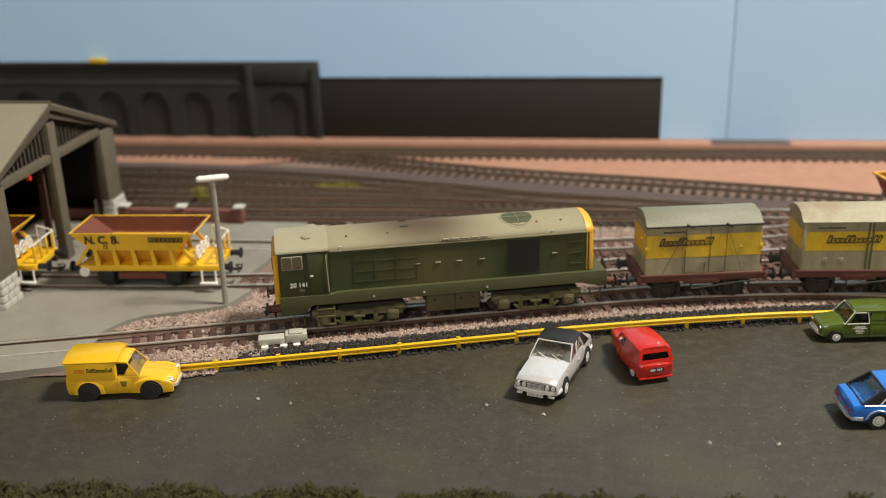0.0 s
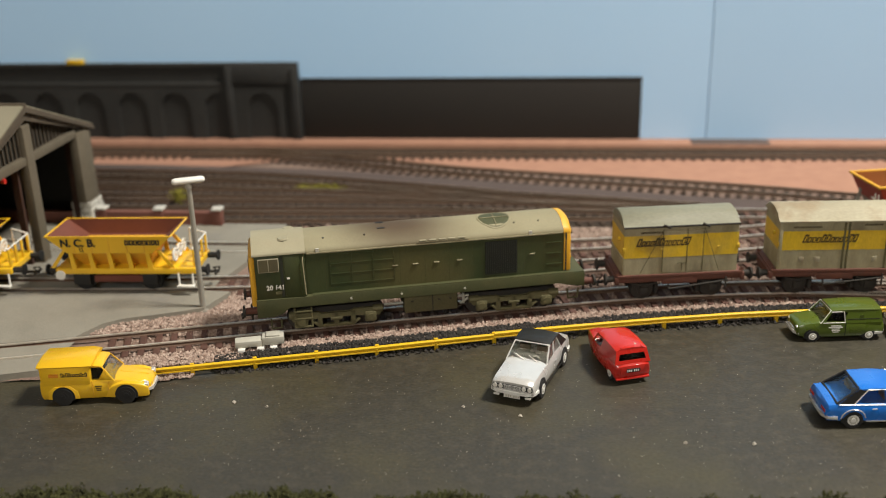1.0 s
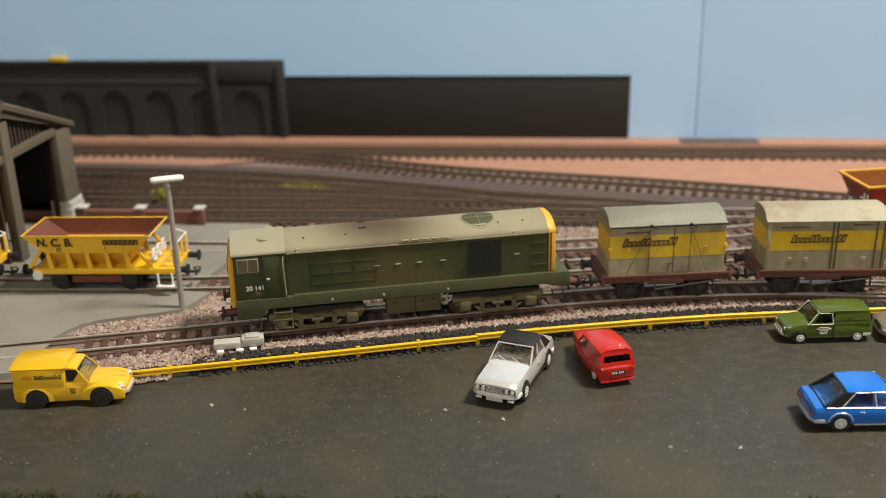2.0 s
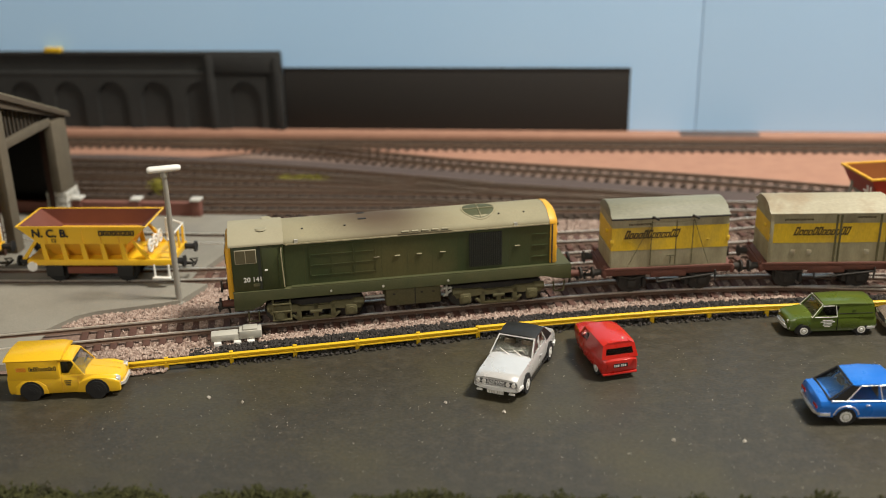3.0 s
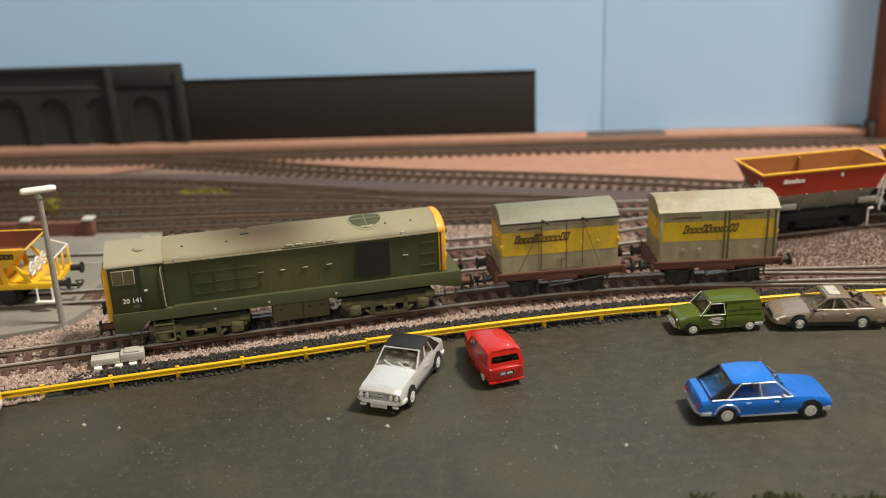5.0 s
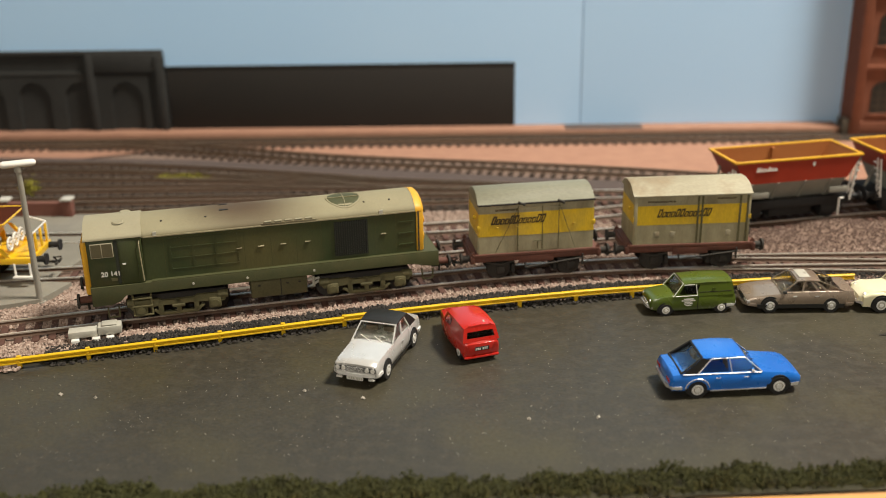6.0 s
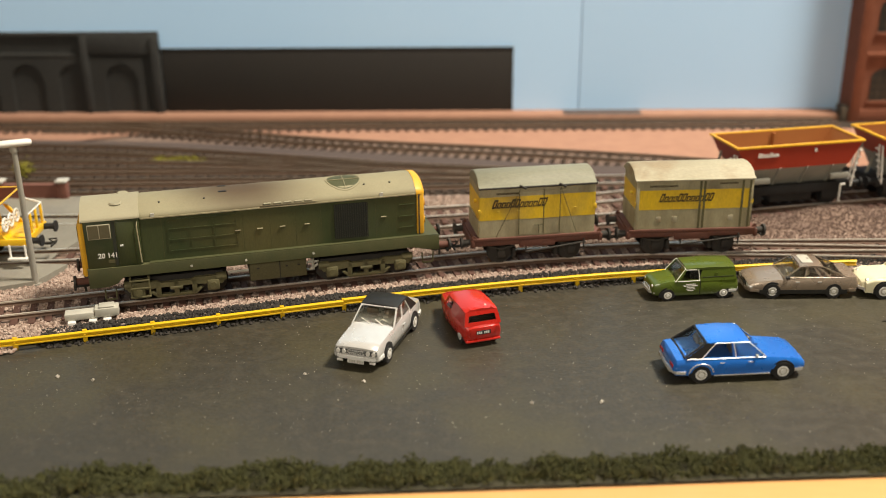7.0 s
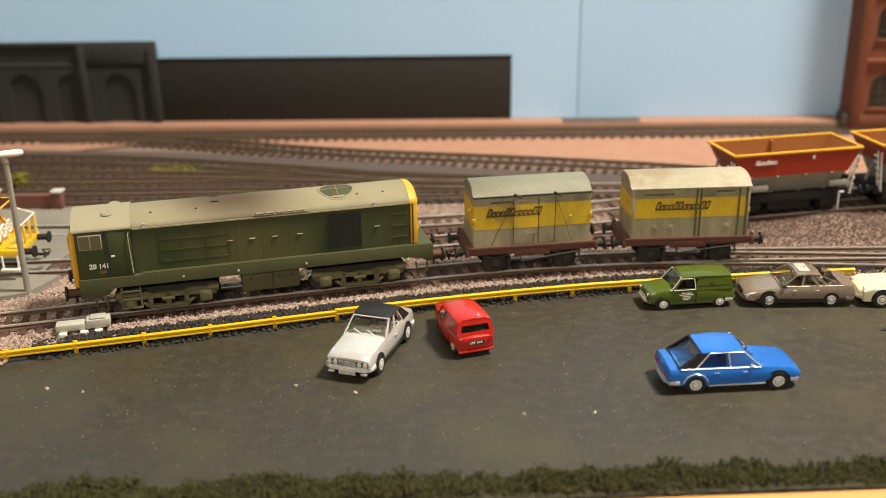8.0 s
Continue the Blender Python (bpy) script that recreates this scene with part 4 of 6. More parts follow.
def flat_wagon(p, heading, seed):
    ob = thing("flat_wagon", "bauxite brown four-wheel flat wagon under a container", "wagon", p.x, p.y, 0.49, heading, group="container train")
    L = 3.42
    part("deck", box(-L, L, -1.5, 1.5, 1.42, 1.60, 0.02), M["bauxite"], ob)
    for s in (-1, 1):
        sb = part("solebar", box(-L, L, min(s * 1.25, s * 1.42), max(s * 1.25, s * 1.42), 1.0 if s > 0 else 1.15, 1.42, 0.02), M["bauxite"], ob)
        part("data_panel", box(-0.95, 0.95, min(s * 1.40, s * 1.47), max(s * 1.40, s * 1.47), 1.02, 1.40, 0.01), M["bauxite"], sb, "paler brown number panel")
        for x in (-1.9, 1.9):
            iron = part("w_iron", prism([(x - 0.65, 1.15), (x - 0.22, 0.35), (x + 0.22, 0.35), (x + 0.65, 1.15), (x + 0.4, 1.15), (x + 0.13, 0.6), (x - 0.13, 0.6), (x - 0.4, 1.15)], "y", min(s * 1.1, s * 1.2), max(s * 1.1, s * 1.2)), M["weathered_black"], sb)
            part("axle_box", box(x - 0.22, x + 0.22, min(s * 1.15, s * 1.38), max(s * 1.15, s * 1.38), 0.42, 0.85, 0.05), M["weathered_black"], iron)
            part("leaf_spring", prism([(x - 0.75, 1.05), (x, 0.85), (x + 0.75, 1.05), (x + 0.7, 1.12), (x, 0.98), (x - 0.7, 1.12)], "y", min(s * 1.2, s * 1.36), max(s * 1.2, s * 1.36)), M["weathered_black"], iron)
        part("brake_lever", bars([((-0.6, s * 1.5, 0.75), (2.6, s * 1.5, 1.1)), ((-0.6, s * 1.5, 0.75), (-0.6, s * 1.35, 1.2)), ((2.5, s * 1.5, 1.3), (2.5, s * 1.5, 0.7))], 0.05), M["weathered_black"], ob, "dark hand brake lever")
        for x in (-L + 0.05, L - 0.05):
            part("corner_bracket", prism([(x - 0.14, 1.6), (x + 0.14, 1.6), (x, 1.8)], "y", min(s * 1.3, s * 1.45), max(s * 1.3, s * 1.45)), M["bauxite"], ob)
    for x in (-1.9, 1.9):
        wheelset(ob, x, 0.6, M["weathered_black"])
        part("brake_shoe", box(x - 0.85 if x > 0 else x + 0.68, x - 0.68 if x > 0 else x + 0.85, -1.0, 1.0, 0.3, 0.8), M["weathered_black"], ob)
    part("underframe", box(-L + 0.2, L - 0.2, -0.9, 0.9, 0.95, 1.42), M["weathered_black"], ob, smooth=0)
    for x in (-L, L):
        part("headstock", box(x - 0.1, x + 0.1, -1.5, 1.5, 1.1, 1.5, 0.02), M["bauxite"], ob)
        buffers(ob, x, 1.32, M["weathered_black"], M["weathered_black"], 0.6)
        coupling(ob, x, 0.75)
    return ob


def container(p, heading, pale):
    label = "weathered grey container with yellow band and " + ("cream roof" if pale else "grey roof and lashings")
    ob = thing("freight_container", label, "container", p.x, p.y, 0.49 + 1.60, heading, group="containers on the train")
    L, W, b0, b1, side = 3.08, 1.38, (1.08 if pale else 0.95), (2.15 if pale else 2.2), 2.68
    body = part("body", box(-L, L, -W, W, 0, b0), M["container_grey"], ob)
    part("band", box(-L - 0.01, L + 0.01, -W - 0.01, W + 0.01, b0, b1), M["container_yellow"], ob, "dirty yellow band")
    part("upper_body", box(-L, L, -W, W, b1, side), M["container_grey"], ob)
    over = 0.10 if pale else 0.04
    mat = M["container_roof_pale"] if pale else M["container_roof"]
    rings = [roof_ring(x, W + over, side - 0.02, side + 0.10, side + 0.58 - drop) for x, drop in ((-L - over, 0.05), (-L, 0), (L, 0), (L + over, 0.05))]
    roof = part("roof", loft(rings), mat, ob, "", 50)
    if not pale:
        part("roof_trim", bars([((-L - 0.05, -W - 0.05, side), (L + 0.05, -W - 0.05, side))], 0.05), M["weathered_black"], roof)
        for x in (-0.85, 1.25):
            part("lashing_ring", bars([((x - 0.15, -W - 0.08, side + 0.1), (x + 0.2, -W - 0.1, side - 0.08))], 0.06), M["weathered_black"], roof)
        for a_, b_ in ((-0.95, -2.2), (1.2, 2.1)):
            part("lashing_strap", rod((a_, -W - 0.05, side - 0.1), (b_, -W - 0.05, 0.05), 0.014, seg=6), M["loco_frame"], ob, "dark diagonal lashing chain")
        for x0, x1 in ((-1.0, 0.3), (0.32, 1.2)):
            door = part("door", box(x0 + 0.02, x1 - 0.02, -W - 0.035, -W + 0.01, 0.1, 2.45), M["container_grey"], body, smooth=0)
            part("door_band", box(x0 + 0.02, x1 - 0.02, -W - 0.045, -W + 0.01, b0, b1), M["container_yellow"], door, smooth=0)
        for x in (-1.0, 0.3, 1.18):
            part("door_seam", box(x - 0.02, x + 0.02, -W - 0.05, -W, 0.1, 2.5), M["loco_frame"], body, smooth=0)
        for x in (-2.1, -1.05, 1.1, 2.0):
            part("catch", box(x - 0.07, x + 0.07, -W - 0.06, -W, 1.38, 1.46, 0.02), M["container_yellow"], body)
        part("lock_bar", bars([((-0.2, -W - 0.07, 0.6), (0.25, -W - 0.07, 0.6)), ((0.05, -W - 0.07, 0.6), (0.05, -W - 0.07, 0.15))], 0.025), M["loco_frame"], body)
        for x in (-1.0, 0.6):
            part("top_bar", box(x, x + 0.85, -W - 0.06, -W, 2.36, 2.42), M["container_grey"], body, smooth=0)
        mark(ob, -2.45, -W - 0.045, 1.6, 2.85, 0.46, 12, M["lettering"], tall=(0, 4, 5, 10, 11))
    else:
        for x in (0.3, 0.52, 2.55, 2.95):
            part("door_post", box(x - 0.05, x + 0.05, -W - 0.05, -W + 0.01, 0.02, 2.62), M["loco_frame"], body, smooth=0)
        for x in (-1.85, -1.0, 2.0):
            part("label_plate", box(x - 0.13, x + 0.13, -W - 0.03, -W + 0.01, 0.38, 0.68, 0.01), M["container_roof_pale"], body, "pale label holder")
        for x in (-L + 0.05, L - 0.05):
            part("corner_post", box(x - 0.09, x + 0.09, -W - 0.04, -W + 0.06, 0, 2.66, 0.01), M["container_grey"], body)
        mark(ob, -1.9, -W - 0.02, 1.5, 2.85, 0.46, 12, M["lettering"], tall=(0, 4, 5, 10, 11))
        mark(ob, 1.3, -W - 0.008, 2.42, 1.0, 0.14, 9, M["lettering"], 0.0, "data_text")
    mark(ob, -2.2 if not pale else -2.4, -W - 0.008, 2.32, 1.5, 0.13, 11, M["lettering"], 0.0, "data_text")
    end = part("end_panel", box(-L - 0.06, -L, -W + 0.1, W - 0.1, 0.05, b0 - 0.02), M["container_grey"], ob)
    part("end_catch", rod((-L - 0.15, -0.5, 1.8), (-L, -0.5, 1.8), 0.1), M["container_yellow"], end)
    for s in (-1, 1):
        part("end_catch", box(s * L - 0.09, s * L + 0.09, -W - 0.04, -W + 0.15, 1.3, 1.55, 0.02), M["container_yellow"], ob)
    return ob


def tub(top, low, z1, z0, inset, z_in):
    """Outside and inside of an open hopper: half sizes at the rim and below."""
    def ring(h, z):
        return [(-h[0], -h[1], z), (h[0], -h[1], z), (h[0], h[1], z), (-h[0], h[1], z)]
    t = (top[0] - inset, top[1] - inset)
    l = (low[0] - inset, low[1] - inset)
    return loft([ring(low, z0), ring(top, z1), ring(t, z1)], closed_ends=False), loft([ring((t[0] - 0.004, t[1] - 0.004), z1 - 0.005), ring(l, z0 + 0.1), ring((l[0] * 0.8, 0.5), z_in)], closed_ends=False), ring


def red_hopper(x, y, heading):
    ob = thing("hopper_wagon", "red and grey empty coal hopper with yellow rim", "wagon", x, y, 0.51, heading, group="red hopper train")
    outer, inner, ring = tub((4.1, 1.7), (3.35, 1.62), 4.1, 2.7, 0.1, 1.4)
    body = part("body", outer, M["hopper_red"], ob, "bright red upper body", 20)
    part("interior", inner, M["hopper_rust"], body, "rust orange inside", 20)
    rim = bmesh.new()
    box(-4.18, 4.18, -1.78, -1.6, 4.03, 4.16, 0.02, rim), box(-4.18, 4.18, 1.6, 1.78, 4.03, 4.16, 0.02, rim)
    box(-4.18, -4.0, -1.6, 1.6, 4.03, 4.16, 0.02, rim), box(4.0, 4.18, -1.6, 1.6, 4.03, 4.16, 0.02, rim)
    part("rim", rim, M["yellow_end"], body, "yellow top rim")
    part("cross_rib", box(-0.1, 0.1, 1.3, 1.62, 2.2, 4.0), M["hopper_rust"], body, smooth=0)
    low = loft([ring((3.3, 1.6), 2.7), ring((3.0, 0.85), 1.5)])
    chute = part("chute", low, M["hopper_grey"], ob, "grey sloping chute", 20)
    for px in (-2.9, -1.2, 0.6, 2.3):
        part("chute_rib", prism([(-1.72, 2.7), (-1.55, 2.7), (-0.85, 1.5), (-1.05, 1.5)], "x", px - 0.07, px + 0.07), M["hopper_grey"], chute)
    for px in (-2.3, 2.9):
        part("white_panel", box(px - 0.6, px + 0.6, -1.55, -1.4, 1.75, 2.1, 0.02), M["hopper_grey"], chute, "white hand panel")
    part("underframe", box(-4.0, 4.0, -1.35, 1.35, 0.95, 1.5, 0.04), M["dark"], ob)
    for px in (-2.7, 2.7):
        wheelset(ob, px, 0.6, M["dark"])
        for s in (-1, 1):
            part("suspension", box(px - 0.7, px + 0.7, s * 1.2 - 0.12, s * 1.2 + 0.12, 0.45, 1.05, 0.05), M["dark"], ob)
    part("discharge_gear", box(-1.4, 1.4, -1.2, 1.2, 0.4, 1.0, 0.08), M["dark"], ob)
    for s in (-1, 1):
        ladder = [((s * 4.0, -1.5, 3.6), (s * 3.75, -1.5, 1.2)), ((s * 4.0, -1.15, 3.6), (s * 3.75, -1.15, 1.2))]
        ladder += [((s * (3.78 + 0.045 * k * 2), -1.5, 1.4 + 0.4 * k), (s * (3.78 + 0.045 * k * 2), -1.15, 1.4 + 0.4 * k)) for k in range(6)]
        part("ladder", bars(ladder, 0.06), M["white"], ob, "white end ladder")
        part("end_strut", bars([((s * 3.9, 1.2, 1.4), (s * 3.6, 1.2, 3.2)), ((s * 3.9, 0.0, 1.4), (s * 3.3, 0.0, 2.9))], 0.1), M["hopper_grey"], ob)
        buffers(ob, s * 4.0, 1.3, M["dark"], M["dark"], 0.6)
    part("hand_brake", bars([((3.05, -1.5, 1.35), (3.05, -1.5, 0.3)), ((3.05, -1.5, 1.35), (3.35, -1.5, 1.35))], 0.06), M["white"], ob, "white hand brake lever")
    part("brand_panel", box(-2.85, -1.35, -1.69, -1.6, 3.4, 3.8), M["hopper_red"], body, smooth=0)
    mark(ob, -2.75, -1.72, 3.46, 1.35, 0.26, 9, M["white"], 0.1, "lettering", (0, 1, 5))
    part("tare_panel", box(0.9, 1.05, -1.73, -1.6, 3.6, 3.83), M["white"], body, smooth=0)
    return ob


def yellow_hopper(p, heading):
    ob = thing("hopper_wagon", "yellow empty coal hopper with rust brown inside", "wagon", p.x, p.y, 0.51, heading, group="yellow hopper wagons")
    outer, inner, ring = tub((3.6, 1.62), (2.45, 1.58), 3.45, 2.45, 0.09, 1.3)
    body = part("body", outer, M["yellow"], ob, "bright yellow hopper body", 20)
    part("interior", inner, M["rust_inside"], body, "rust brown inside", 20)
    rim = bmesh.new()
    box(-3.63, 3.63, -1.65, -1.58, 3.42, 3.47, 0.015, rim), box(-3.63, 3.63, 1.58, 1.65, 3.42, 3.47, 0.015, rim)
    box(-3.63, -3.56, -1.58, 1.58, 3.42, 3.47, 0.015, rim), box(3.56, 3.63, -1.58, 1.58, 3.42, 3.47, 0.015, rim)
    part("rim", rim, M["yellow"], body)
    for k in range(5):
        part("panel_seam", box(-2.0 + 1.0 * k, -1.97 + 1.0 * k, -1.635, -1.55, 2.5, 3.42), M["yellow_end"], body, smooth=0)
    # Chute in the darker yellow, which puts the shade below the tub into colour
    chute = part("chute", loft([ring((2.4, 1.5), 2.45), ring((1.9, 0.6), 1.3)]), M["yellow_end"], ob, "yellow chute, shade put into a darker yellow", 20)
    frame_ = part("solebar", box(-3.3, 4.75, -1.5, 1.5, 1.15, 1.5, 0.03), M["yellow"], ob, "yellow solebar")
    for k in range(5):
        x = -2.2 + 1.1 * k
        part("stanchion", prism([(x - 0.12, 1.5), (x + 0.16, 1.5), (x + 0.02, 2.45), (x - 0.2, 2.45)], "y", -1.55, -1.4), M["yellow"], frame_)
        part("stanchion", prism([(x - 0.12, 1.5), (x + 0.16, 1.5), (x + 0.02, 2.45), (x - 0.2, 2.45)], "y", 1.4, 1.55), M["yellow"], frame_)
    for s in (-1, 1):
        part("end_strut", prism([(s * 3.6, 1.5), (s * 3.35, 1.5), (s * 2.6, 2.55), (s * 2.8, 2.55)], "y", -1.45, -1.3), M["yellow"], ob)
        part("end_strut", prism([(s * 3.6, 1.5), (s * 3.35, 1.5), (s * 2.6, 2.55), (s * 2.8, 2.55)], "y", 1.3, 1.45), M["yellow"], ob)
        end_x = 4.75 if s > 0 else -3.3
        buffers(ob, end_x, 1.3, M["dark"], M["dark"], 0.65)
        coupling(ob, end_x, 0.75)
        wheelset(ob, s * 1.95, 0.6, M["dark"])
        for t in (-1, 1):
            part("axle_box", box(s * 1.95 - 0.5, s * 1.95 + 0.5, t * 1.2 - 0.12, t * 1.2 + 0.12, 0.4, 1.15, 0.06), M["dark"], ob)
    # brakesman's platform at one end: guard posts, a rail, three handwheels and a step
    for y in (-1.2, -0.4, 0.4, 1.2):
        part("guard_post", box(4.6, 4.7, y - 0.1, y + 0.1, 1.5, 2.55, 0.02), M["yellow"], ob)
    for a_, b_ in (((4.65, -1.4, 2.6), (4.65, 1.4, 2.6)), ((4.65, 1.4, 1.5), (4.65, 1.4, 2.6)), ((3.7, 1.4, 2.9), (4.65, 1.4, 2.6)), ((3.7, 1.4, 1.5), (3.7, 1.4, 2.9))):
        part("handrail", rod(a_, b_, 0.05, seg=6), M["white"], ob, "white end handrail")
    for y in (-1.25, -0.45, 0.35):
        rim_pts = [(3.62, y + 0.34 * math.cos(a), 2.25 + 0.34 * math.sin(a)) for a in np.linspace(0, 2 * math.pi, 15)]
        wheel = part("handwheel", bars(list(zip(rim_pts, rim_pts[1:])), 0.06), M["white"], ob, "white spoked handwheel")
        part("spokes", bars([((3.62, y - 0.33 * math.cos(a), 2.25 - 0.33 * math.sin(a)), (3.62, y + 0.33 * math.cos(a), 2.25 + 0.33 * math.sin(a))) for a in (0.3, 1.35, 2.4)], 0.04), M["white"], wheel)
        part("shaft", rod((3.2, y, 2.25), (3.66, y, 2.25), 0.06), M["yellow"], wheel)
    step = part("footstep", bars([((3.75, -1.5, 1.2), (3.75, -1.5, 0.5)), ((4.55, -1.5, 1.2), (4.55, -1.5, 0.5))], 0.06), M["white"], ob, "white footstep")
    part("tread", box(3.65, 4.65, -1.75, -1.45, 0.42, 0.52, 0.02), M["white"], step)
    part("white_disc", rod((-3.05, -1.5, 1.1), (-3.05, -1.58, 1.1), 0.28, seg=20), M["white"], ob, "white brake disc")
    part("discharge_door", box(-1.2, 1.6, -1.35, 1.35, 0.6, 1.0, 0.04), M["rust_inside"], ob, "rust brown discharge doors")
    letters(ob, "N. C. B.", 0.62, M["dark"], -2.75, -1.665, 2.88, "owner_lettering", 0.02)
    letters(ob, "12", 0.30, M["dark"], -1.75, -1.63, 2.56, "wagon_number", 0.008)
    mark(ob, 0.95, -1.655, 2.95, 2.0, 0.28, 8, M["dark"], 0.0, "data_text", tuple(range(8)))
    return ob


LOCO_X = -7.05
p, a = at_x(main_line, LOCO_X)
locomotive(p, a)
for wx, pale in ((6.5, False), (14.92, True)):
    p, a = at_x(main_line, wx)
    flat_wagon(p, a, wx)
    container(p, a, pale)
red_hopper(22.45, 59.25, 13.4)
red_hopper(31.8, 61.35, 12.4)
p, a = at_x(shed_line, -24.85)
yellow_hopper(p, a)
p, a = at_x(shed_line, -35.5)
yellow_hopper(p, a)


# Diecast cars. Local axes: x forward, y to the car's left, z up from the tarmac.
def panel(frame_bm, panes, corners, margin, depth=0.06):
    """A pane in a frame: the frame's ring and its reveal go to one mesh, the pane to another."""
    c = [Vector(v) for v in corners]
    mid = sum(c, Vector()) / 4
    n = (c[1] - c[0]).cross(c[3] - c[0]).normalized()
    inner = []
    for i in range(4):
        e0, e1 = (c[(i + 1) % 4] - c[i]).normalized(), (c[(i - 1) % 4] - c[i]).normalized()
        sin = max(e0.cross(e1).length, 0.35)
        inner.append(c[i] + (e0 + e1) * margin / sin)
    if n.dot(mid - Vector((0, 0, mid.z - 0.2))) < 0:
        n = -n
    vo = [frame_bm.verts.new(v) for v in c]
    vi = [frame_bm.verts.new(v) for v in inner]
    vd = [frame_bm.verts.new(v - n * depth) for v in inner]
    for i in range(4):
        j = (i + 1) % 4
        frame_bm.faces.new((vo[i], vo[j], vi[j], vi[i]))
        frame_bm.faces.new((vi[i], vi[j], vd[j], vd[i]))
    if panes is not None:
        glass_bm = bmesh.new()
        panes.append(glass_bm)
        a = [glass_bm.verts.new(v - n * depth * 0.4) for v in inner]
        b = [glass_bm.verts.new(v - n * depth * 0.8) for v in inner]
        glass_bm.faces.new(a), glass_bm.faces.new(list(reversed(b)))
        for i in range(4):
            glass_bm.faces.new((a[i], a[(i + 1) % 4], b[(i + 1) % 4], b[i]))


def section(x, zb, zt, hw, tuck=0.9):
    h = zt - zb
    pts = [(-0.86 * hw, zb), (-0.97 * hw, zb + 0.12 * h), (-hw, zb + 0.4 * h), (-0.99 * hw, zb + 0.66 * h), (-0.95 * hw, zb + 0.86 * h), (-tuck * hw, zt - 0.02 * h), (-0.5 * hw, zt + 0.03), (0, zt + 0.045)]
    return [(x, y, z) for y, z in pts + [(-y, z) for y, z in reversed(pts[:-1])]]


def car(label, category, x, y, heading, paint, stations, cabin, wheels, radius, width, roof_mat=None, trim="chrome", rim="silver_rim", quarter="", sides=(0.5,), solid_from=None, margin=0.05,
        name="car", pillar=None, tuck=0.9, crown=0.09, rear_bumper=True):
    """cabin: rear and front at the base, rear and front at the roof, base height, roof height, half width at base and roof. sides: where the pillars stand along the side."""
    ob = thing(name, label, category, x, y, 0.01, heading, group="parked model cars")
    P = M[paint]
    body = part("body", loft([section(*s, tuck) for s in stations]), P, ob, "", 40)
    xr, xf, tr, tf, z0, z1, h0, h1 = cabin
    fr, gl, quarters = bmesh.new(), [], []
    A, B, C, D = (xr, -h0, z0), (xf, -h0, z0), (tf, -h1, z1), (tr, -h1, z1)
    E, F, G, H = (xr, h0, z0), (xf, h0, z0), (tf, h1, z1), (tr, h1, z1)
    panel(fr, gl, (B, F, G, C), margin)
    panel(fr, gl, (E, A, D, H), margin * (1.6 if solid_from is not None else 1.0))
    cuts = [0.0, *sides, 1.0]
    for lo_l, lo_r, hi_r, hi_l in ((A, B, C, D), (E, F, G, H)):
        for k, (u, v) in enumerate(zip(cuts, cuts[1:])):
            q = [Vector(lo_l).lerp(Vector(lo_r), u), Vector(lo_l).lerp(Vector(lo_r), v), Vector(hi_l).lerp(Vector(hi_r), v), Vector(hi_l).lerp(Vector(hi_r), u)]
            if quarter and k == 0:
                out = Vector((0, 0.012 if q[0].y > 0 else -0.012, 0))
                plate = bmesh.new()
                a, b = [plate.verts.new(w + out) for w in q], [plate.verts.new(w - out) for w in q]
                plate.faces.new(a), plate.faces.new(list(reversed(b)))
                for i in range(4):
                    plate.faces.new((a[i], b[i], b[(i + 1) % 4], a[(i + 1) % 4]))
                quarters.append(plate)
            elif solid_from is not None and k < solid_from:
                fr.faces.new([fr.verts.new(w) for w in q])
            else:
                panel(fr, gl, q, margin)
    bmesh.ops.remove_doubles(fr, verts=fr.verts, dist=0.004)
    cab = part("cabin", fr, M[pillar or paint], ob, "", 20)
    for plate in quarters:
        part("rear_quarter", plate, M[quarter], cab, "black rear quarter panel", 0)
    for pane in gl:
        part("window", pane, M["glass"], cab, "clear plastic window", 0)
    inside = bmesh.new()
    sx0, sx1 = xr + 0.15, xf - 0.15
    box(sx0, sx1, -h0 * 0.86, h0 * 0.86, z0 - 0.25, z0 - 0.02, 0, inside)
    if solid_from is None:
        for u in (0.25, 0.62):
            sx = sx0 + (sx1 - sx0) * u
            for s in (-1, 1):
                box(sx - 0.1, sx + 0.08, s * h0 * 0.42 - 0.28, s * h0 * 0.42 + 0.28, z0 - 0.1, z0 + (z1 - z0) * 0.55, 0.05, inside)
    # Panel vans: black block added so the inside reads as unlit
    if solid_from is not None:
        box(xr + 0.2, xf - 0.75, -h0 * 0.8, h0 * 0.8, z0 - 0.1, z1 - 0.08, 0, inside)
    part("seats", inside, M["interior" if solid_from is None else "dark"], cab, "drab moulded seating, in vans a black block for shade")
    if solid_from is None or solid_from < 9:
        part("steering_wheel", bars([((xf - 0.32 + 0.05 * math.sin(a), 0.4 + 0.16 * math.cos(a), z0 + 0.1 + 0.16 * math.sin(a)), (xf - 0.32 + 0.05 * math.sin(a + 0.8), 0.4 + 0.16 * math.cos(a + 0.8), z0 + 0.1 + 0.16 * math.sin(a + 0.8))) for a in np.arange(0, 6.2, 0.785)], 0.025), M["grey_plastic"], cab)
    rings = []
    for u, z, k in ((0, -0.03, 0.97), (0.06, 0.0, 1.0), (0.5, 0.04, 1.02), (0.94, 0.0, 1.0), (1, -0.03, 0.97)):
        rx, hw, zz = tr + (tf - tr) * u, h1 * k + 0.02, z1 + z
        half = [(-hw, zz - 0.05), (-hw, zz + 0.01), (-0.72 * hw, zz + crown * 0.75), (0, zz + crown)]
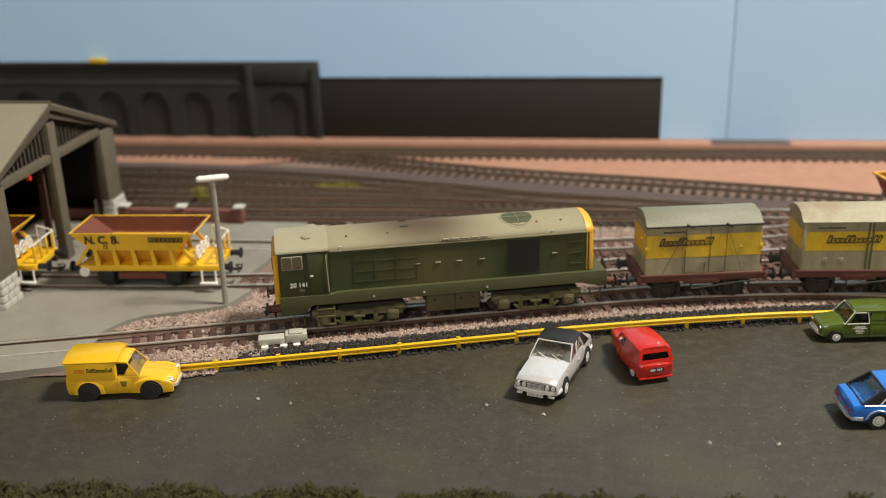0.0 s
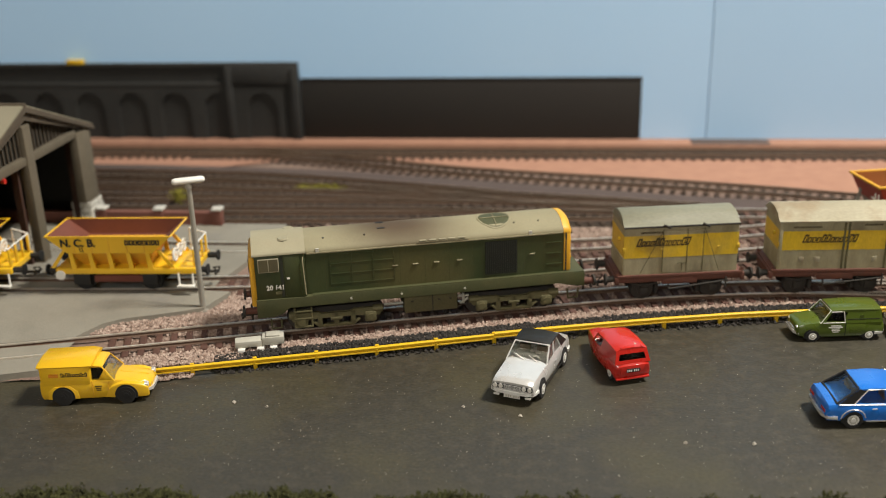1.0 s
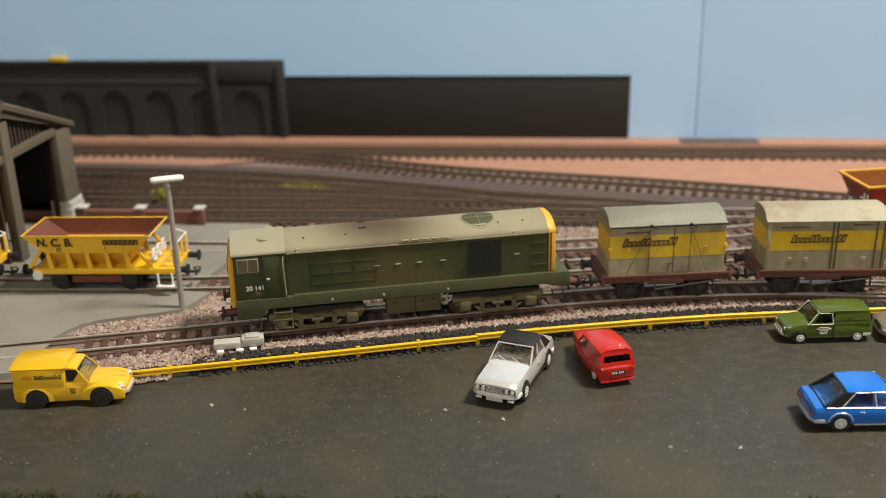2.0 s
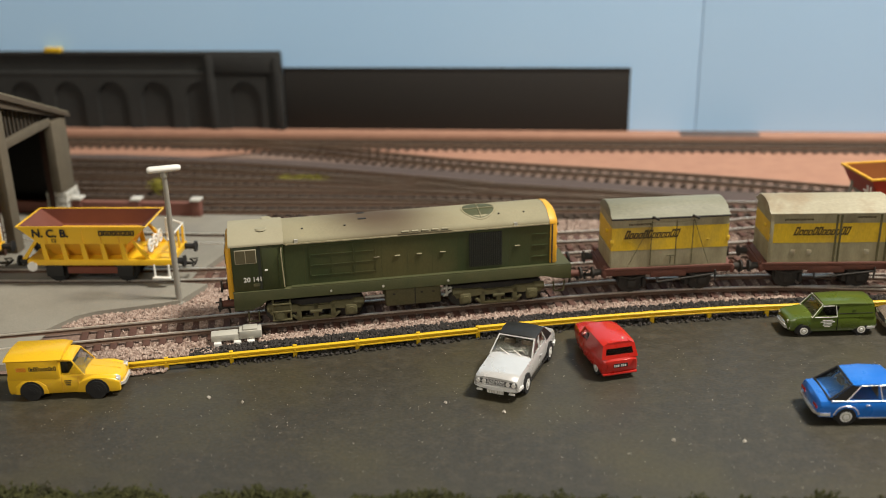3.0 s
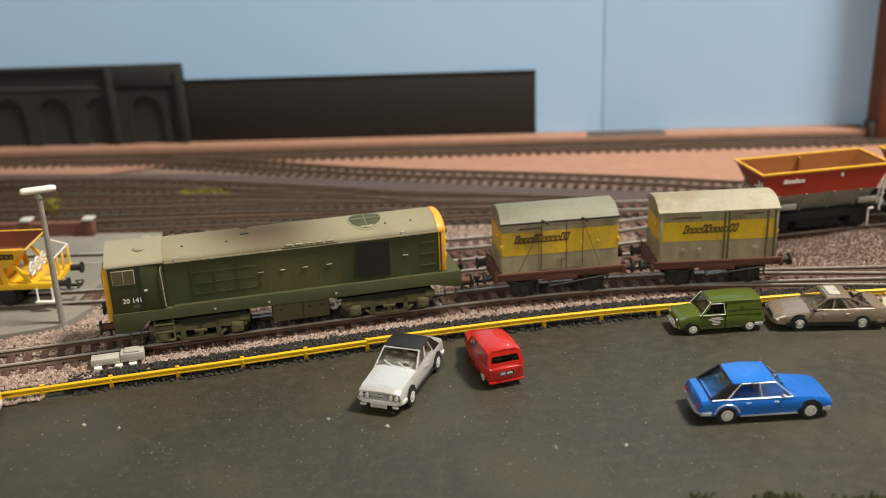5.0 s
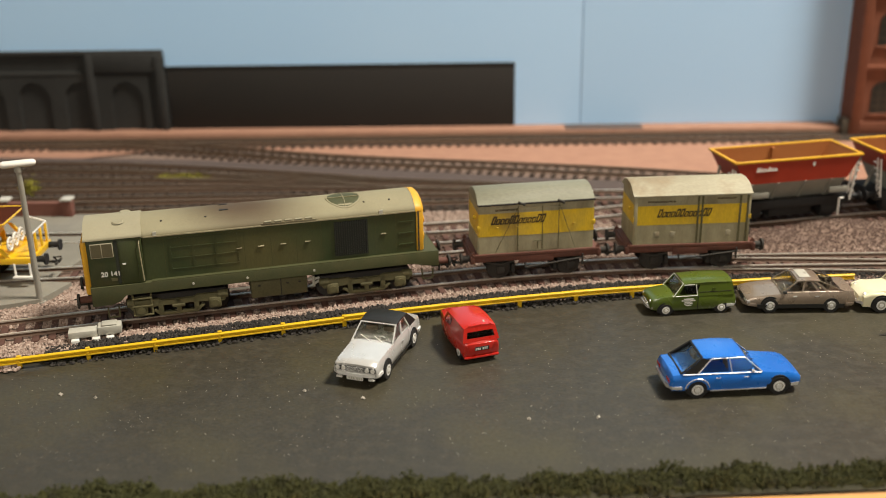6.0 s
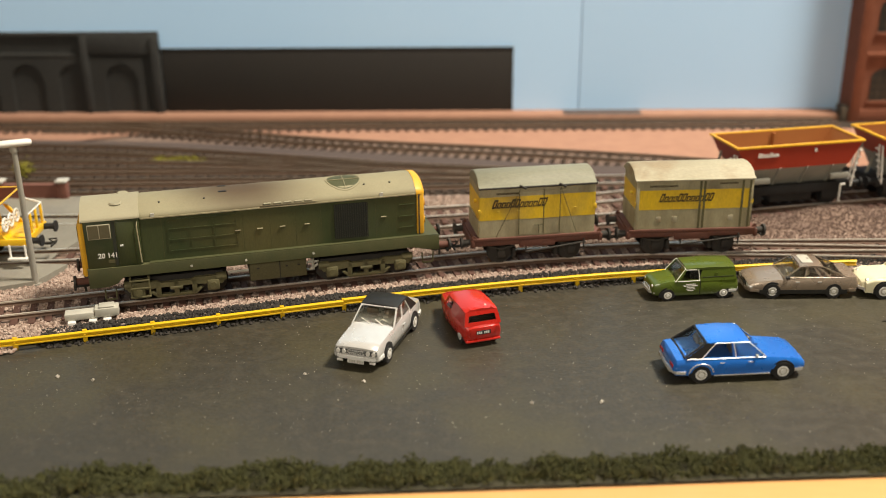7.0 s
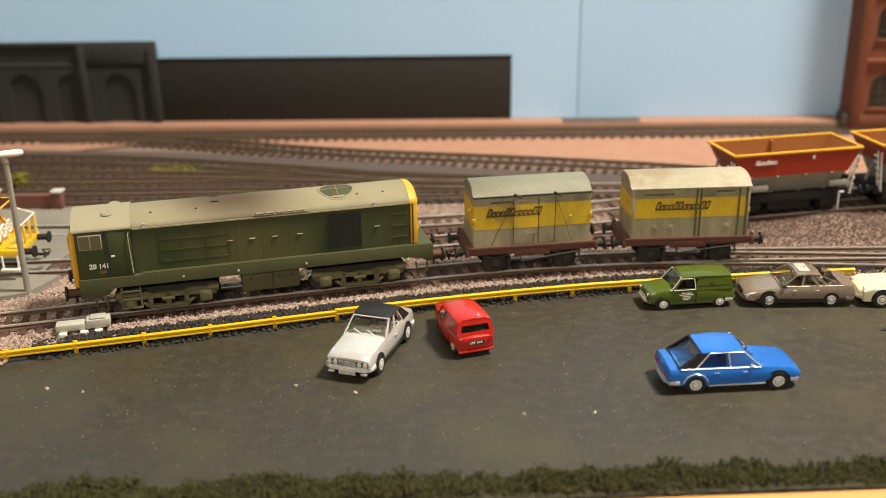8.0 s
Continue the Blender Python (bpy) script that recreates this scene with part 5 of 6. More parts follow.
        rings.append([(rx, yy, z_) for yy, z_ in half + [(-yy, z_) for yy, z_ in reversed(half[:-1])]])
    part("roof", loft(rings), M[roof_mat or paint], cab, "", 40)
    for wx, s in [(w, s) for w in wheels for s in (-1, 1)]:
        arch = [(wx + (radius + 0.10) * math.cos(a), radius + (radius + 0.10) * math.sin(a)) for a in np.linspace(-0.35, math.pi + 0.35, 18)]
        yo = s * (width - 0.01)
        # Black disc paints the shade of the wheel opening; the body stays uncut
        part("wheel_arch", prism(arch, "y", min(yo, yo - s * 0.35), max(yo, yo - s * 0.35)), M["dark"], body, "black disc for the shade in the wheel opening")
        w = part("wheel", rod((wx, yo - s * 0.30, radius), (wx, yo + s * 0.035, radius), radius, seg=24), M["tyre"], ob, "black tyre")
        part("rim", rod((wx, yo, radius), (wx, yo + s * 0.05, radius), radius * 0.60, seg=20), M[rim], w)
        # Flat disc gives the rim its darker middle ring
        part("rim_recess", rod((wx, yo + s * 0.05, radius), (wx, yo + s * 0.056, radius), radius * 0.42, seg=18), M["grey_plastic" if rim != "tyre" else "dark"], w)
        part("hub", rod((wx, yo + s * 0.04, radius), (wx, yo + s * 0.075, radius), radius * 0.3, seg=14, r2=radius * 0.2 if s > 0 else radius * 0.3), M["silver_rim" if rim != "tyre" else "dark"], w)
    x0, x1 = stations[0][0], stations[-1][0]
    wf, wr = stations[-2][3], stations[1][3]
    if trim:
        for xe, hw, zc, n_ in ((x1, wf, stations[-1][1] + 0.04, "front_bumper"), (x0, wr, stations[0][1] + 0.04, "rear_bumper")):
            s = 1 if xe > 0 else -1
            if s < 0 and not rear_bumper:
                continue
            line = [(xe - s * 0.5, -hw - 0.03, zc), (xe - s * 0.12, -hw * 0.97, zc), (xe + s * 0.05, -hw * 0.7, zc), (xe + s * 0.07, 0, zc), (xe + s * 0.05, hw * 0.7, zc), (xe - s * 0.12, hw * 0.97, zc), (xe - s * 0.5, hw + 0.03, zc)]
            part(n_, sweep(line, [(-0.05, -0.07), (0.05, -0.07), (0.06, 0), (0.05, 0.07), (-0.05, 0.07)]), M[trim], ob)
    return ob, body, cab


def round_lamp(parent, x, y, z, r, mat="chrome", name="headlight"):
    s = 1 if x > 0 else -1
    lamp = part(name, rod((x - s * 0.1, y, z), (x + s * 0.03, y, z), r, seg=16), M["chrome"], parent)
    part("lens", rod((x + s * 0.03, y, z), (x + s * 0.05, y, z), r * 0.8, seg=16), M["white"] if mat == "chrome" else M[mat], lamp)


def number_plate(parent, x, z, back, front, half=0.38):
    s = 1 if x > 0 else -1
    plate = part("number_plate", box(min(x, x + s * 0.03), max(x, x + s * 0.03), -half, half, z - 0.09, z + 0.09), M[back], parent, "number plate with plain bars", 0)
    for k in range(6):
        y = -half * 0.75 + k * half * 0.27 + (0.06 if k > 2 else 0)
        part("bar", box(min(x + s * 0.03, x + s * 0.04), max(x + s * 0.03, x + s * 0.04), y, y + half * 0.16, z - 0.055, z + 0.055), M[front], plate, smooth=0)


# silver saloon with a black vinyl roof, nose towards the grass
ob, body, cab = car("silver saloon car with a black vinyl roof", "car", -0.95, 40.88, 253, "silver_paint",
    [(-2.8, 0.45, 1.02, 0.94), (-2.62, 0.3, 1.16, 1.04), (-1.7, 0.26, 1.24, 1.08), (-0.2, 0.25, 1.25, 1.09), (0.8, 0.25, 1.2, 1.08), (2.3, 0.27, 1.12, 1.06), (2.7, 0.4, 1.07, 1.04), (2.8, 0.54, 1.0, 1.0)],
    (-2.1, 0.85, -1.35, -0.02, 1.16, 1.80, 1.02, 0.86), (-1.62, 1.75), 0.42, 1.1, "vinyl", sides=(0.26, 0.62), pillar="silver_paint", quarter="vinyl", trim="silver_rim", margin=0.06)
for s in (-1, 1):
    for yy in (0.55, 0.82):
        round_lamp(body, 2.8, s * yy, 0.82, 0.12)
    part("fog_lamp", box(2.78, 2.88, s * 0.75 - 0.14, s * 0.75 + 0.14, 0.34, 0.44, 0.03), M["white"], body)
    part("door_handle", box(-0.3, -0.1, s * 1.13 - 0.02, s * 1.13 + 0.02, 0.95, 0.99), M["chrome"], body)
    part("tail_lamp", box(-2.84, -2.75, s * 0.7 - 0.18, s * 0.7 + 0.18, 0.7, 0.85, 0.02), M["red_lamp"], body)
    part("side_stripe", box(-2.2, 2.2, s * 1.115 - 0.015, s * 1.115 + 0.015, 0.34, 0.40), M["vinyl"], body, smooth=0)
grille = part("grille", box(2.77, 2.83, -0.95, 0.95, 0.71, 0.93, 0.02), M["vinyl"], body, "dark grille with bright bars")
for z in (0.74, 0.79, 0.84, 0.89):
    part("grille_bar", box(2.82, 2.84, -0.4, 0.4, z, z + 0.02), M["silver_rim"], grille, smooth=0)
number_plate(body, 2.88, 0.42, "white", "grey_plastic")
part("wipers", bars([((0.83, -0.1, 1.26), (0.62, -0.6, 1.4)), ((0.83, 0.5, 1.26), (0.62, 0.05, 1.4))], 0.02), M["white"], cab)

# red three-wheeled van, tail towards the grass
ob, body, cab = car("bright red small delivery van with rear window", "van", 3.0, 42.45, 110, "red_paint",
    [(-2.16, 0.42, 0.92, 0.80), (-2.06, 0.24, 1.03, 0.88), (-0.8, 0.24, 1.1, 0.93), (0.4, 0.24, 1.1, 0.9), (1.0, 0.24, 1.06, 0.8), (1.9, 0.28, 0.98, 0.6), (2.25, 0.4, 0.85, 0.48)],
    (-2.1, 0.75, -1.9, 0.3, 1.02, 1.64, 0.88, 0.76), (-1.45,), 0.40, 0.85, None, trim=None, sides=(0.62,), solid_from=1, margin=0.11, name="van", crown=0.15)
for s in (-1, 1):
    part("tail_lamp", rod((-2.2, s * 0.66, 0.9), (-2.25, s * 0.66, 0.9), 0.07, seg=10), M["red_lamp"], body)
    part("roof_rib", box(-1.9, -0.1, s * 0.5 - 0.04, s * 0.5 + 0.04, 1.70, 1.76, 0.02), M["red_paint"], cab)
    round_lamp(body, 2.1, s * 0.4, 0.72, 0.1)
part("rear_bumper", box(-2.22, -2.0, -0.84, 0.84, 0.24, 0.36, 0.06), M["red_paint"], body)
part("tailgate", box(-2.20, -2.08, -0.62, 0.62, 0.5, 0.97, 0.04), M["red_paint"], body)
number_plate(body, -2.20, 0.72, "dark", "white", 0.34)
part("front_wheel", rod((1.5, -0.12, 0.38), (1.5, 0.12, 0.38), 0.38, seg=20), M["tyre"], ob, "single black front wheel")
# Pale strip laid along the roof
part("roof_scratch", box(-1.7, -1.0, -0.34, -0.24, 1.765, 1.78), M["grey_plastic"], cab, "pale grey streak", 0)


# olive green mini van
ob, body, cab = car("olive green small van with white door lettering", "van", 14.25, 46.4, 187.4, "green_paint",
    [(-2.16, 0.42, 0.95, 0.80), (-2.08, 0.26, 1.1, 0.87), (-1.0, 0.24, 1.14, 0.91), (0.6, 0.24, 1.14, 0.91), (1.05, 0.24, 1.12, 0.89), (1.4, 0.25, 1.09, 0.86), (1.8, 0.26, 1.03, 0.84), (2.05, 0.29, 0.95, 0.79), (2.15, 0.34, 0.87, 0.74), (2.2, 0.45, 0.76, 0.66)],
    (-2.05, 1.05, -1.95, 0.55, 1.08, 1.80, 0.87, 0.74), (-1.42, 1.42), 0.34, 0.86, None, sides=(0.60,), solid_from=1, margin=0.11, name="van", rim="white", crown=0.14)
for s in (-1, 1):
    round_lamp(body, 2.13, s * 0.56, 0.77, 0.13)
    part("window_surround", bars([((-0.15, s * 0.885, 1.13), (0.95, s * 0.885, 1.13)), ((0.0, s * 0.79, 1.74), (0.55, s * 0.79, 1.74)), ((-0.15, s * 0.885, 1.13), (-0.08, s * 0.79, 1.74))], 0.022), M["white"], cab, "white window surround")
    part("door_seam", box(-0.2, -0.17, s * 0.9 - 0.02, s * 0.9 + 0.02, 0.35, 1.1), M["dark"], body, smooth=0)
    for k, w in enumerate((0.5, 0.7, 0.4, 0.45, 0.3)):
        part("lettering", box(0.3 - w / 2, 0.3 + w / 2, s * 0.905 - 0.015, s * 0.905 + 0.015, 0.92 - k * 0.09, 0.97 - k * 0.09), M["white"], body, "plain white bars", 0)
    part("fuel_cap", rod((-1.0, s * 0.8, 1.45), (-1.0, s * 0.83, 1.45), 0.09, seg=12), M["green_paint"], cab)
    part("panel_groove", box(-1.9, -0.25, s * 0.835 - 0.03, s * 0.835 + 0.01, 1.28, 1.31), M["dark"], cab, smooth=0)
part("grille", box(2.12, 2.25, -0.42, 0.42, 0.5, 0.70, 0.04), M["chrome"], body, "chrome mouth grille")
ob.scale = (1, 1, 0.9)
part("screen_surround", bars([((1.06, -0.85, 1.1), (0.56, -0.73, 1.8)), ((1.06, 0.85, 1.1), (0.56, 0.73, 1.8)), ((0.56, -0.73, 1.8), (0.56, 0.73, 1.8)), ((1.06, -0.85, 1.1), (1.06, 0.85, 1.1))], 0.02), M["white"], cab, "white windscreen surround")

# blue wedge-shaped saloon
ob, body, cab = car("bright blue wedge-shaped saloon with black rear pillars", "car", 14.38, 38.25, 5.4, "blue_paint",
    [(-2.92, 0.5, 0.98, 1.0), (-2.8, 0.32, 1.12, 1.1), (-1.9, 0.27, 1.2, 1.13), (-0.2, 0.26, 1.18, 1.14), (1.0, 0.26, 1.13, 1.12), (2.3, 0.3, 1.0, 1.08), (2.6, 0.36, 0.9, 1.02), (2.72, 0.42, 0.78, 0.96)],
    (-2.1, 1.35, -1.2, 0.6, 1.14, 1.84, 1.02, 0.88), (-1.75, 1.75), 0.42, 1.11, None, sides=(0.2, 0.6), pillar="blue_paint", quarter="vinyl")
for s in (-1, 1):
    part("waist_trim", bars([((-2.05, s * 1.05, 1.15), (1.3, s * 1.05, 1.13)), ((-1.41, s * 1.035, 1.16), (-0.84, s * 0.895, 1.81)), ((-0.84, s * 0.905, 1.82), (0.58, s * 0.905, 1.82)), ((0.04, s * 1.035, 1.14), (-0.08, s * 0.905, 1.81)), ((1.33, s * 1.04, 1.14), (0.58, s * 0.905, 1.82))], 0.022), M["silver_rim"], cab, "bright window trim")
    part("sill_trim", box(-1.2, 1.2, s * 1.12 - 0.02, s * 1.12 + 0.02, 0.33, 0.38), M["chrome"], body, smooth=0)
    part("arch_trim", bars([((-1.75 + 0.53 * math.cos(a), s * 1.125, 0.42 + 0.53 * math.sin(a)), (-1.75 + 0.53 * math.cos(a + 0.35), s * 1.125, 0.42 + 0.53 * math.sin(a + 0.35))) for a in np.arange(0.2, 2.7, 0.35)], 0.025), M["chrome"], body)
    part("tail_lamp", box(-2.95, -2.82, s * 0.72 - 0.24, s * 0.72 + 0.24, 0.72, 0.88, 0.03), M["red_lamp"], body)
    for xx in (-0.9, 0.3):
        part("door_handle", box(xx - 0.1, xx + 0.1, s * 1.14 - 0.02, s * 1.14 + 0.02, 0.95, 0.99), M["chrome"], body)
    part("door_mirror", box(0.85, 0.98, s * 1.08 - 0.08, s * 1.08 + 0.08, 1.18, 1.28, 0.03), M["chrome"], cab)
    part("headlight", box(2.66, 2.75, s * 0.68 - 0.22, s * 0.68 + 0.22, 0.56, 0.74, 0.03), M["white"], body)
cab.location.x -= 0.33 * CM
part("wipers", bars([((1.3, 0.0, 1.22), (0.98, -0.5, 1.5)), ((1.3, 0.6, 1.22), (0.98, 0.1, 1.5))], 0.02), M["dark"], cab)
ob.scale = (1, 1, 0.94)
part("rear_surround", bars([((-2.1, -0.95, 1.16), (-1.22, -0.82, 1.83)), ((-2.1, 0.95, 1.16), (-1.22, 0.82, 1.83)), ((-1.22, -0.82, 1.83), (-1.22, 0.82, 1.83)), ((-2.1, -0.95, 1.16), (-2.1, 0.95, 1.16))], 0.06), M["dark"], cab, "black rear screen surround")

# bronze hatchback
ob, body, cab = car("bronze grey hatchback car with a pale sunroof", "car", 19.68, 46.72, 180.5, "bronze_paint",
    [(-2.85, 0.45, 1.05, 1.0), (-2.75, 0.3, 1.2, 1.08), (-1.6, 0.26, 1.2, 1.11), (0.2, 0.25, 1.15, 1.12), (1.0, 0.25, 1.08, 1.11), (2.3, 0.28, 0.94, 1.07), (2.7, 0.34, 0.85, 1.02), (2.85, 0.42, 0.74, 0.96)],
    (-2.4, 1.05, -1.0, 0.2, 1.14, 1.74, 1.0, 0.84), (-1.6, 1.62), 0.42, 1.09, None, trim="bronze_paint", sides=(0.27, 0.42, 0.68), pillar="bronze_paint")
for s in (-1, 1):
    part("lower_cladding", box(-2.3, 2.3, s * 1.115 - 0.02, s * 1.115 + 0.015, 0.28, 0.50), M["vinyl"], body, "dark lower cladding", 0)
    part("headlight", box(2.72, 2.86, s * 0.7 - 0.24, s * 0.7 + 0.24, 0.56, 0.72, 0.03), M["white"], body)
    part("side_lamp", box(2.66, 2.82, s * 0.98 - 0.06, s * 0.98 + 0.06, 0.56, 0.7, 0.02), M["chrome"], body)
    for xx in (-0.8, 0.35):
        part("door_handle", box(xx - 0.1, xx + 0.1, s * 1.12 - 0.02, s * 1.12 + 0.02, 0.92, 0.98), M["chrome"], body)
    part("door_mirror", box(0.8, 0.98, s * 1.08 - 0.1, s * 1.08 + 0.1, 1.12, 1.26, 0.03), M["vinyl"], cab)
    part("window_line", bars([((-2.2, s * 1.0, 1.18), (1.0, s * 1.01, 1.15))], 0.018), M["bronze_paint"], cab)
ob.scale = (0.94, 0.96, 0.92)
part("sunroof", box(-0.55, 0.05, -0.55, 0.55, 1.82, 1.865, 0.02), M["grey_plastic"], cab, "pale sunroof panel")
part("grille", box(2.8, 2.9, -0.44, 0.44, 0.56, 0.7, 0.02), M["vinyl"], body)

# cream saloon at the end of the row
ob, body, cab = car("cream rounded saloon car with chrome bumper", "car", 25.05, 46.6, 180, "cream_paint",
    [(-2.45, 0.42, 0.85, 0.75), (-2.2, 0.28, 1.02, 0.92), (-1.3, 0.25, 1.14, 0.99), (0.3, 0.25, 1.15, 0.99), (0.9, 0.25, 1.12, 0.9), (1.7, 0.28, 1.06, 0.88), (2.2, 0.32, 0.92, 0.84), (2.42, 0.42, 0.74, 0.66)],
    (-1.7, 0.85, -0.95, 0.3, 1.1, 1.82, 0.86, 0.72), (-1.43, 1.43), 0.42, 1.03, None, sides=(0.5,))
for s in (-1, 1):
    round_lamp(body, 2.2, s * 0.66, 0.82, 0.13)
    part("wing", loft([section(x_, 0.3, z_, w_) for x_, z_, w_ in ((0.9, 0.75, 0.12), (1.3, 0.98, 0.17), (1.9, 0.98, 0.18), (2.3, 0.8, 0.12))]), M["cream_paint"], body, "", 50).location.y = s * 0.84 * CM

# yellow rounded van
ob, body, cab = car("bright yellow rounded delivery van with dark lettering", "van", -21.02, 37.92, 8.4, "yellow",
    [(-2.46, 0.35, 1.15, 0.9), (-2.4, 0.25, 1.2, 0.95), (-0.6, 0.25, 1.2, 0.97), (0.3, 0.25, 1.16, 0.94), (0.95, 0.25, 1.12, 0.84), (1.7, 0.28, 1.04, 0.76), (2.25, 0.34, 0.92, 0.66), (2.46, 0.45, 0.72, 0.5)],
    (-0.35, 0.95, -0.25, 0.4, 1.1, 1.80, 0.88, 0.72), (-1.43, 1.43), 0.42, 1.0, None, sides=(0.12,), solid_from=1, rim="tyre", name="van", rear_bumper=False)
part("load_box", box(-2.42, -0.1, -0.95, 0.95, 0.95, 1.98, 0.12), M["yellow"], body, "yellow van body")
part("load_roof", loft([[(x_, y_, z_) for y_, z_ in ((-w_, 1.9), (-w_ * 1.02, 1.96), (-w_ * 0.8, h_), (0, h_ + 0.06), (w_ * 0.8, h_), (w_ * 1.02, 1.96), (w_, 1.9))] for x_, w_, h_ in ((-2.48, 0.96, 2.02), (-2.35, 0.99, 2.1), (-0.3, 0.99, 2.12), (0.02, 0.96, 2.05))]), M["yellow"], body, "overhanging yellow roof", 40)
for s in (-1, 1):
    wing = part("wing", loft([section(x_, 0.28, z_, w_) for x_, z_, w_ in ((0.35, 0.55, 0.1), (0.8, 0.85, 0.17), (1.3, 1.0, 0.21), (1.8, 0.98, 0.21), (2.2, 0.86, 0.17), (2.4, 0.7, 0.1))]), M["yellow"], body, "", 50)
    wing.location.y = s * 0.76 * CM
    round_lamp(body, 2.36, s * 0.7, 0.82, 0.13)
    part("rear_wing", prism([(-2.15, 0.3), (-2.1, 0.7), (-1.8, 0.95), (-1.1, 0.95), (-0.75, 0.7), (-0.7, 0.3)], "y", min(s * 0.9, s * 0.985), max(s * 0.9, s * 0.985), bevel=0.04), M["yellow"], body)
    part("red_sign", box(-1.98, -1.55, s * 0.955 - 0.012, s * 0.955 + 0.012, 1.42, 1.60), M["amber_lamp"], body, "plain orange red emblem", 0)
    for k, w in enumerate((0.3, 0.26, 0.2)):
        part("door_text", box(0.2 - w / 2, 0.2 + w / 2, s * 0.955 - 0.012, s * 0.955 + 0.012, 0.88 - 0.1 * k, 0.93 - 0.1 * k), M["lettering"], body, "plain dark bars", 0)
    part("door_seam", box(-0.08, -0.05, s * 0.965 - 0.012, s * 0.965 + 0.012, 0.35, 1.15), M["yellow_end"], body, smooth=0)
    part("door_seam", box(0.62, 0.65, s * 0.9 - 0.012, s * 0.9 + 0.012, 0.5, 1.1), M["yellow_end"], body, smooth=0)
mark(body, -1.42, -0.958, 1.43, 1.2, 0.2, 11, M["lettering"], 0.0, "lettering", (0, 2, 3, 8, 10))
part("bonnet_trim", bars([((1.0, 0, 1.17), (2.3, 0, 0.98))], 0.02), M["yellow"], body)
part("front_grille", box(2.36, 2.48, -0.3, 0.3, 0.5, 0.72, 0.03), M["yellow"], body)


# Yellow crash barrier along the car park
def barrier():
    ob = thing("crash_barrier", "bright yellow two-rail crash barrier on short posts", "barrier")
    line = [q for q in FENCE if q.x <= 24]
    wave = [(0.03, 0.25), (-0.04, 0.26), (-0.09, 0.29), (-0.09, 0.34), (-0.03, 0.37), (0.015, 0.385), (0.015, 0.435), (-0.03, 0.45), (-0.09, 0.48), (-0.09, 0.53), (-0.04, 0.56), (0.03, 0.57), (0.05, 0.57), (0.05, 0.25)]
    cut = [i for i, q in enumerate(line) if q.x > -3.35][0]
    for a, b, lift in ((0, cut + 1, 0.0), (cut, len(line), 0.08)):
        part("rail", sweep([q + Vector((0, 0, lift)) for q in line[a:b]], wave), M["yellow_rail"], ob)
    last = None
    for q, r in zip(line, line[1:]):
        if last is None or (q - last).length >= 2.52:
            h = math.degrees(math.atan2(r.y - q.y, r.x - q.x))
            post = part("post", box(-0.1, 0.1, -0.02, 0.16, 0.0, 0.62, 0.02), M["yellow_rail"], ob)
            post.matrix_local = pose(q.x * CM, q.y * CM, 0, 0, 0, h)
            part("bolt", rod((0, -0.12, 0.41), (0, 0.0, 0.41), 0.045, seg=8), M["yellow_rail"], post)
            last = q


barrier()


# Platform lamp
def yard_lamp():
    ob = thing("yard_lamp", "pale grey yard lamp with a long white head", "street lamp", -19.2, 47.2, -0.05)
    part("post", rod((0, 0, 0), (0, 0, 7.55), 0.17, seg=14, r2=0.13), M["lamp_grey"], ob)
    part("base", rod((0, 0, 0), (0, 0, 0.3), 0.28, seg=14), M["lamp_grey"], ob)
    part("bracket", rod((0, 0, 7.3), (0, 0, 7.65), 0.2, seg=12), M["lamp_grey"], ob)
    head = bmesh.new()
    d = Vector((0.92, 0.39, 0))
    rings = []
    for u, r in ((-0.86, 0.10), (-0.80, 0.2), (-0.66, 0.25), (0.66, 0.25), (0.80, 0.2), (0.86, 0.10)):
        side = Vector((-0.39, 0.92, 0))
        rings.append([tuple(d * u + side * (r * math.cos(a)) + Vector((0, 0, 7.72 + 0.7 * r * math.sin(a)))) for a in np.linspace(0, 2 * math.pi, 14, endpoint=False)])
    part("lamp_head", loft(rings, head), M["white"], ob, "long rounded white lamp head", 60)


yard_lamp()


# Pale trackside cabinets
def point_motor():
    c, h = Vector((-14.75, 42.75, 0.2)), 15.5
    ob = thing("trackside_box", "pale grey plastic point motor casing on feet", "trackside box", c.x, c.y, c.z, h)
    part("casing", box(-1.2, 0.15, -0.32, 0.32, 0.22, 0.55, 0.04), M["grey_plastic"], ob)
    part("casing", box(0.15, 1.25, -0.34, 0.34, 0.25, 0.68, 0.06), M["grey_plastic"], ob)
    part("lid", box(0.35, 1.05, -0.28, 0.28, 0.68, 0.76, 0.03), M["grey_plastic"], ob)
    for x in (-0.9, 0.05, 0.7):
        part("foot", box(x - 0.18, x + 0.18, -0.55, 0.3, 0.0, 0.22, 0.03), M["white"], ob, "white foot")


point_motor()


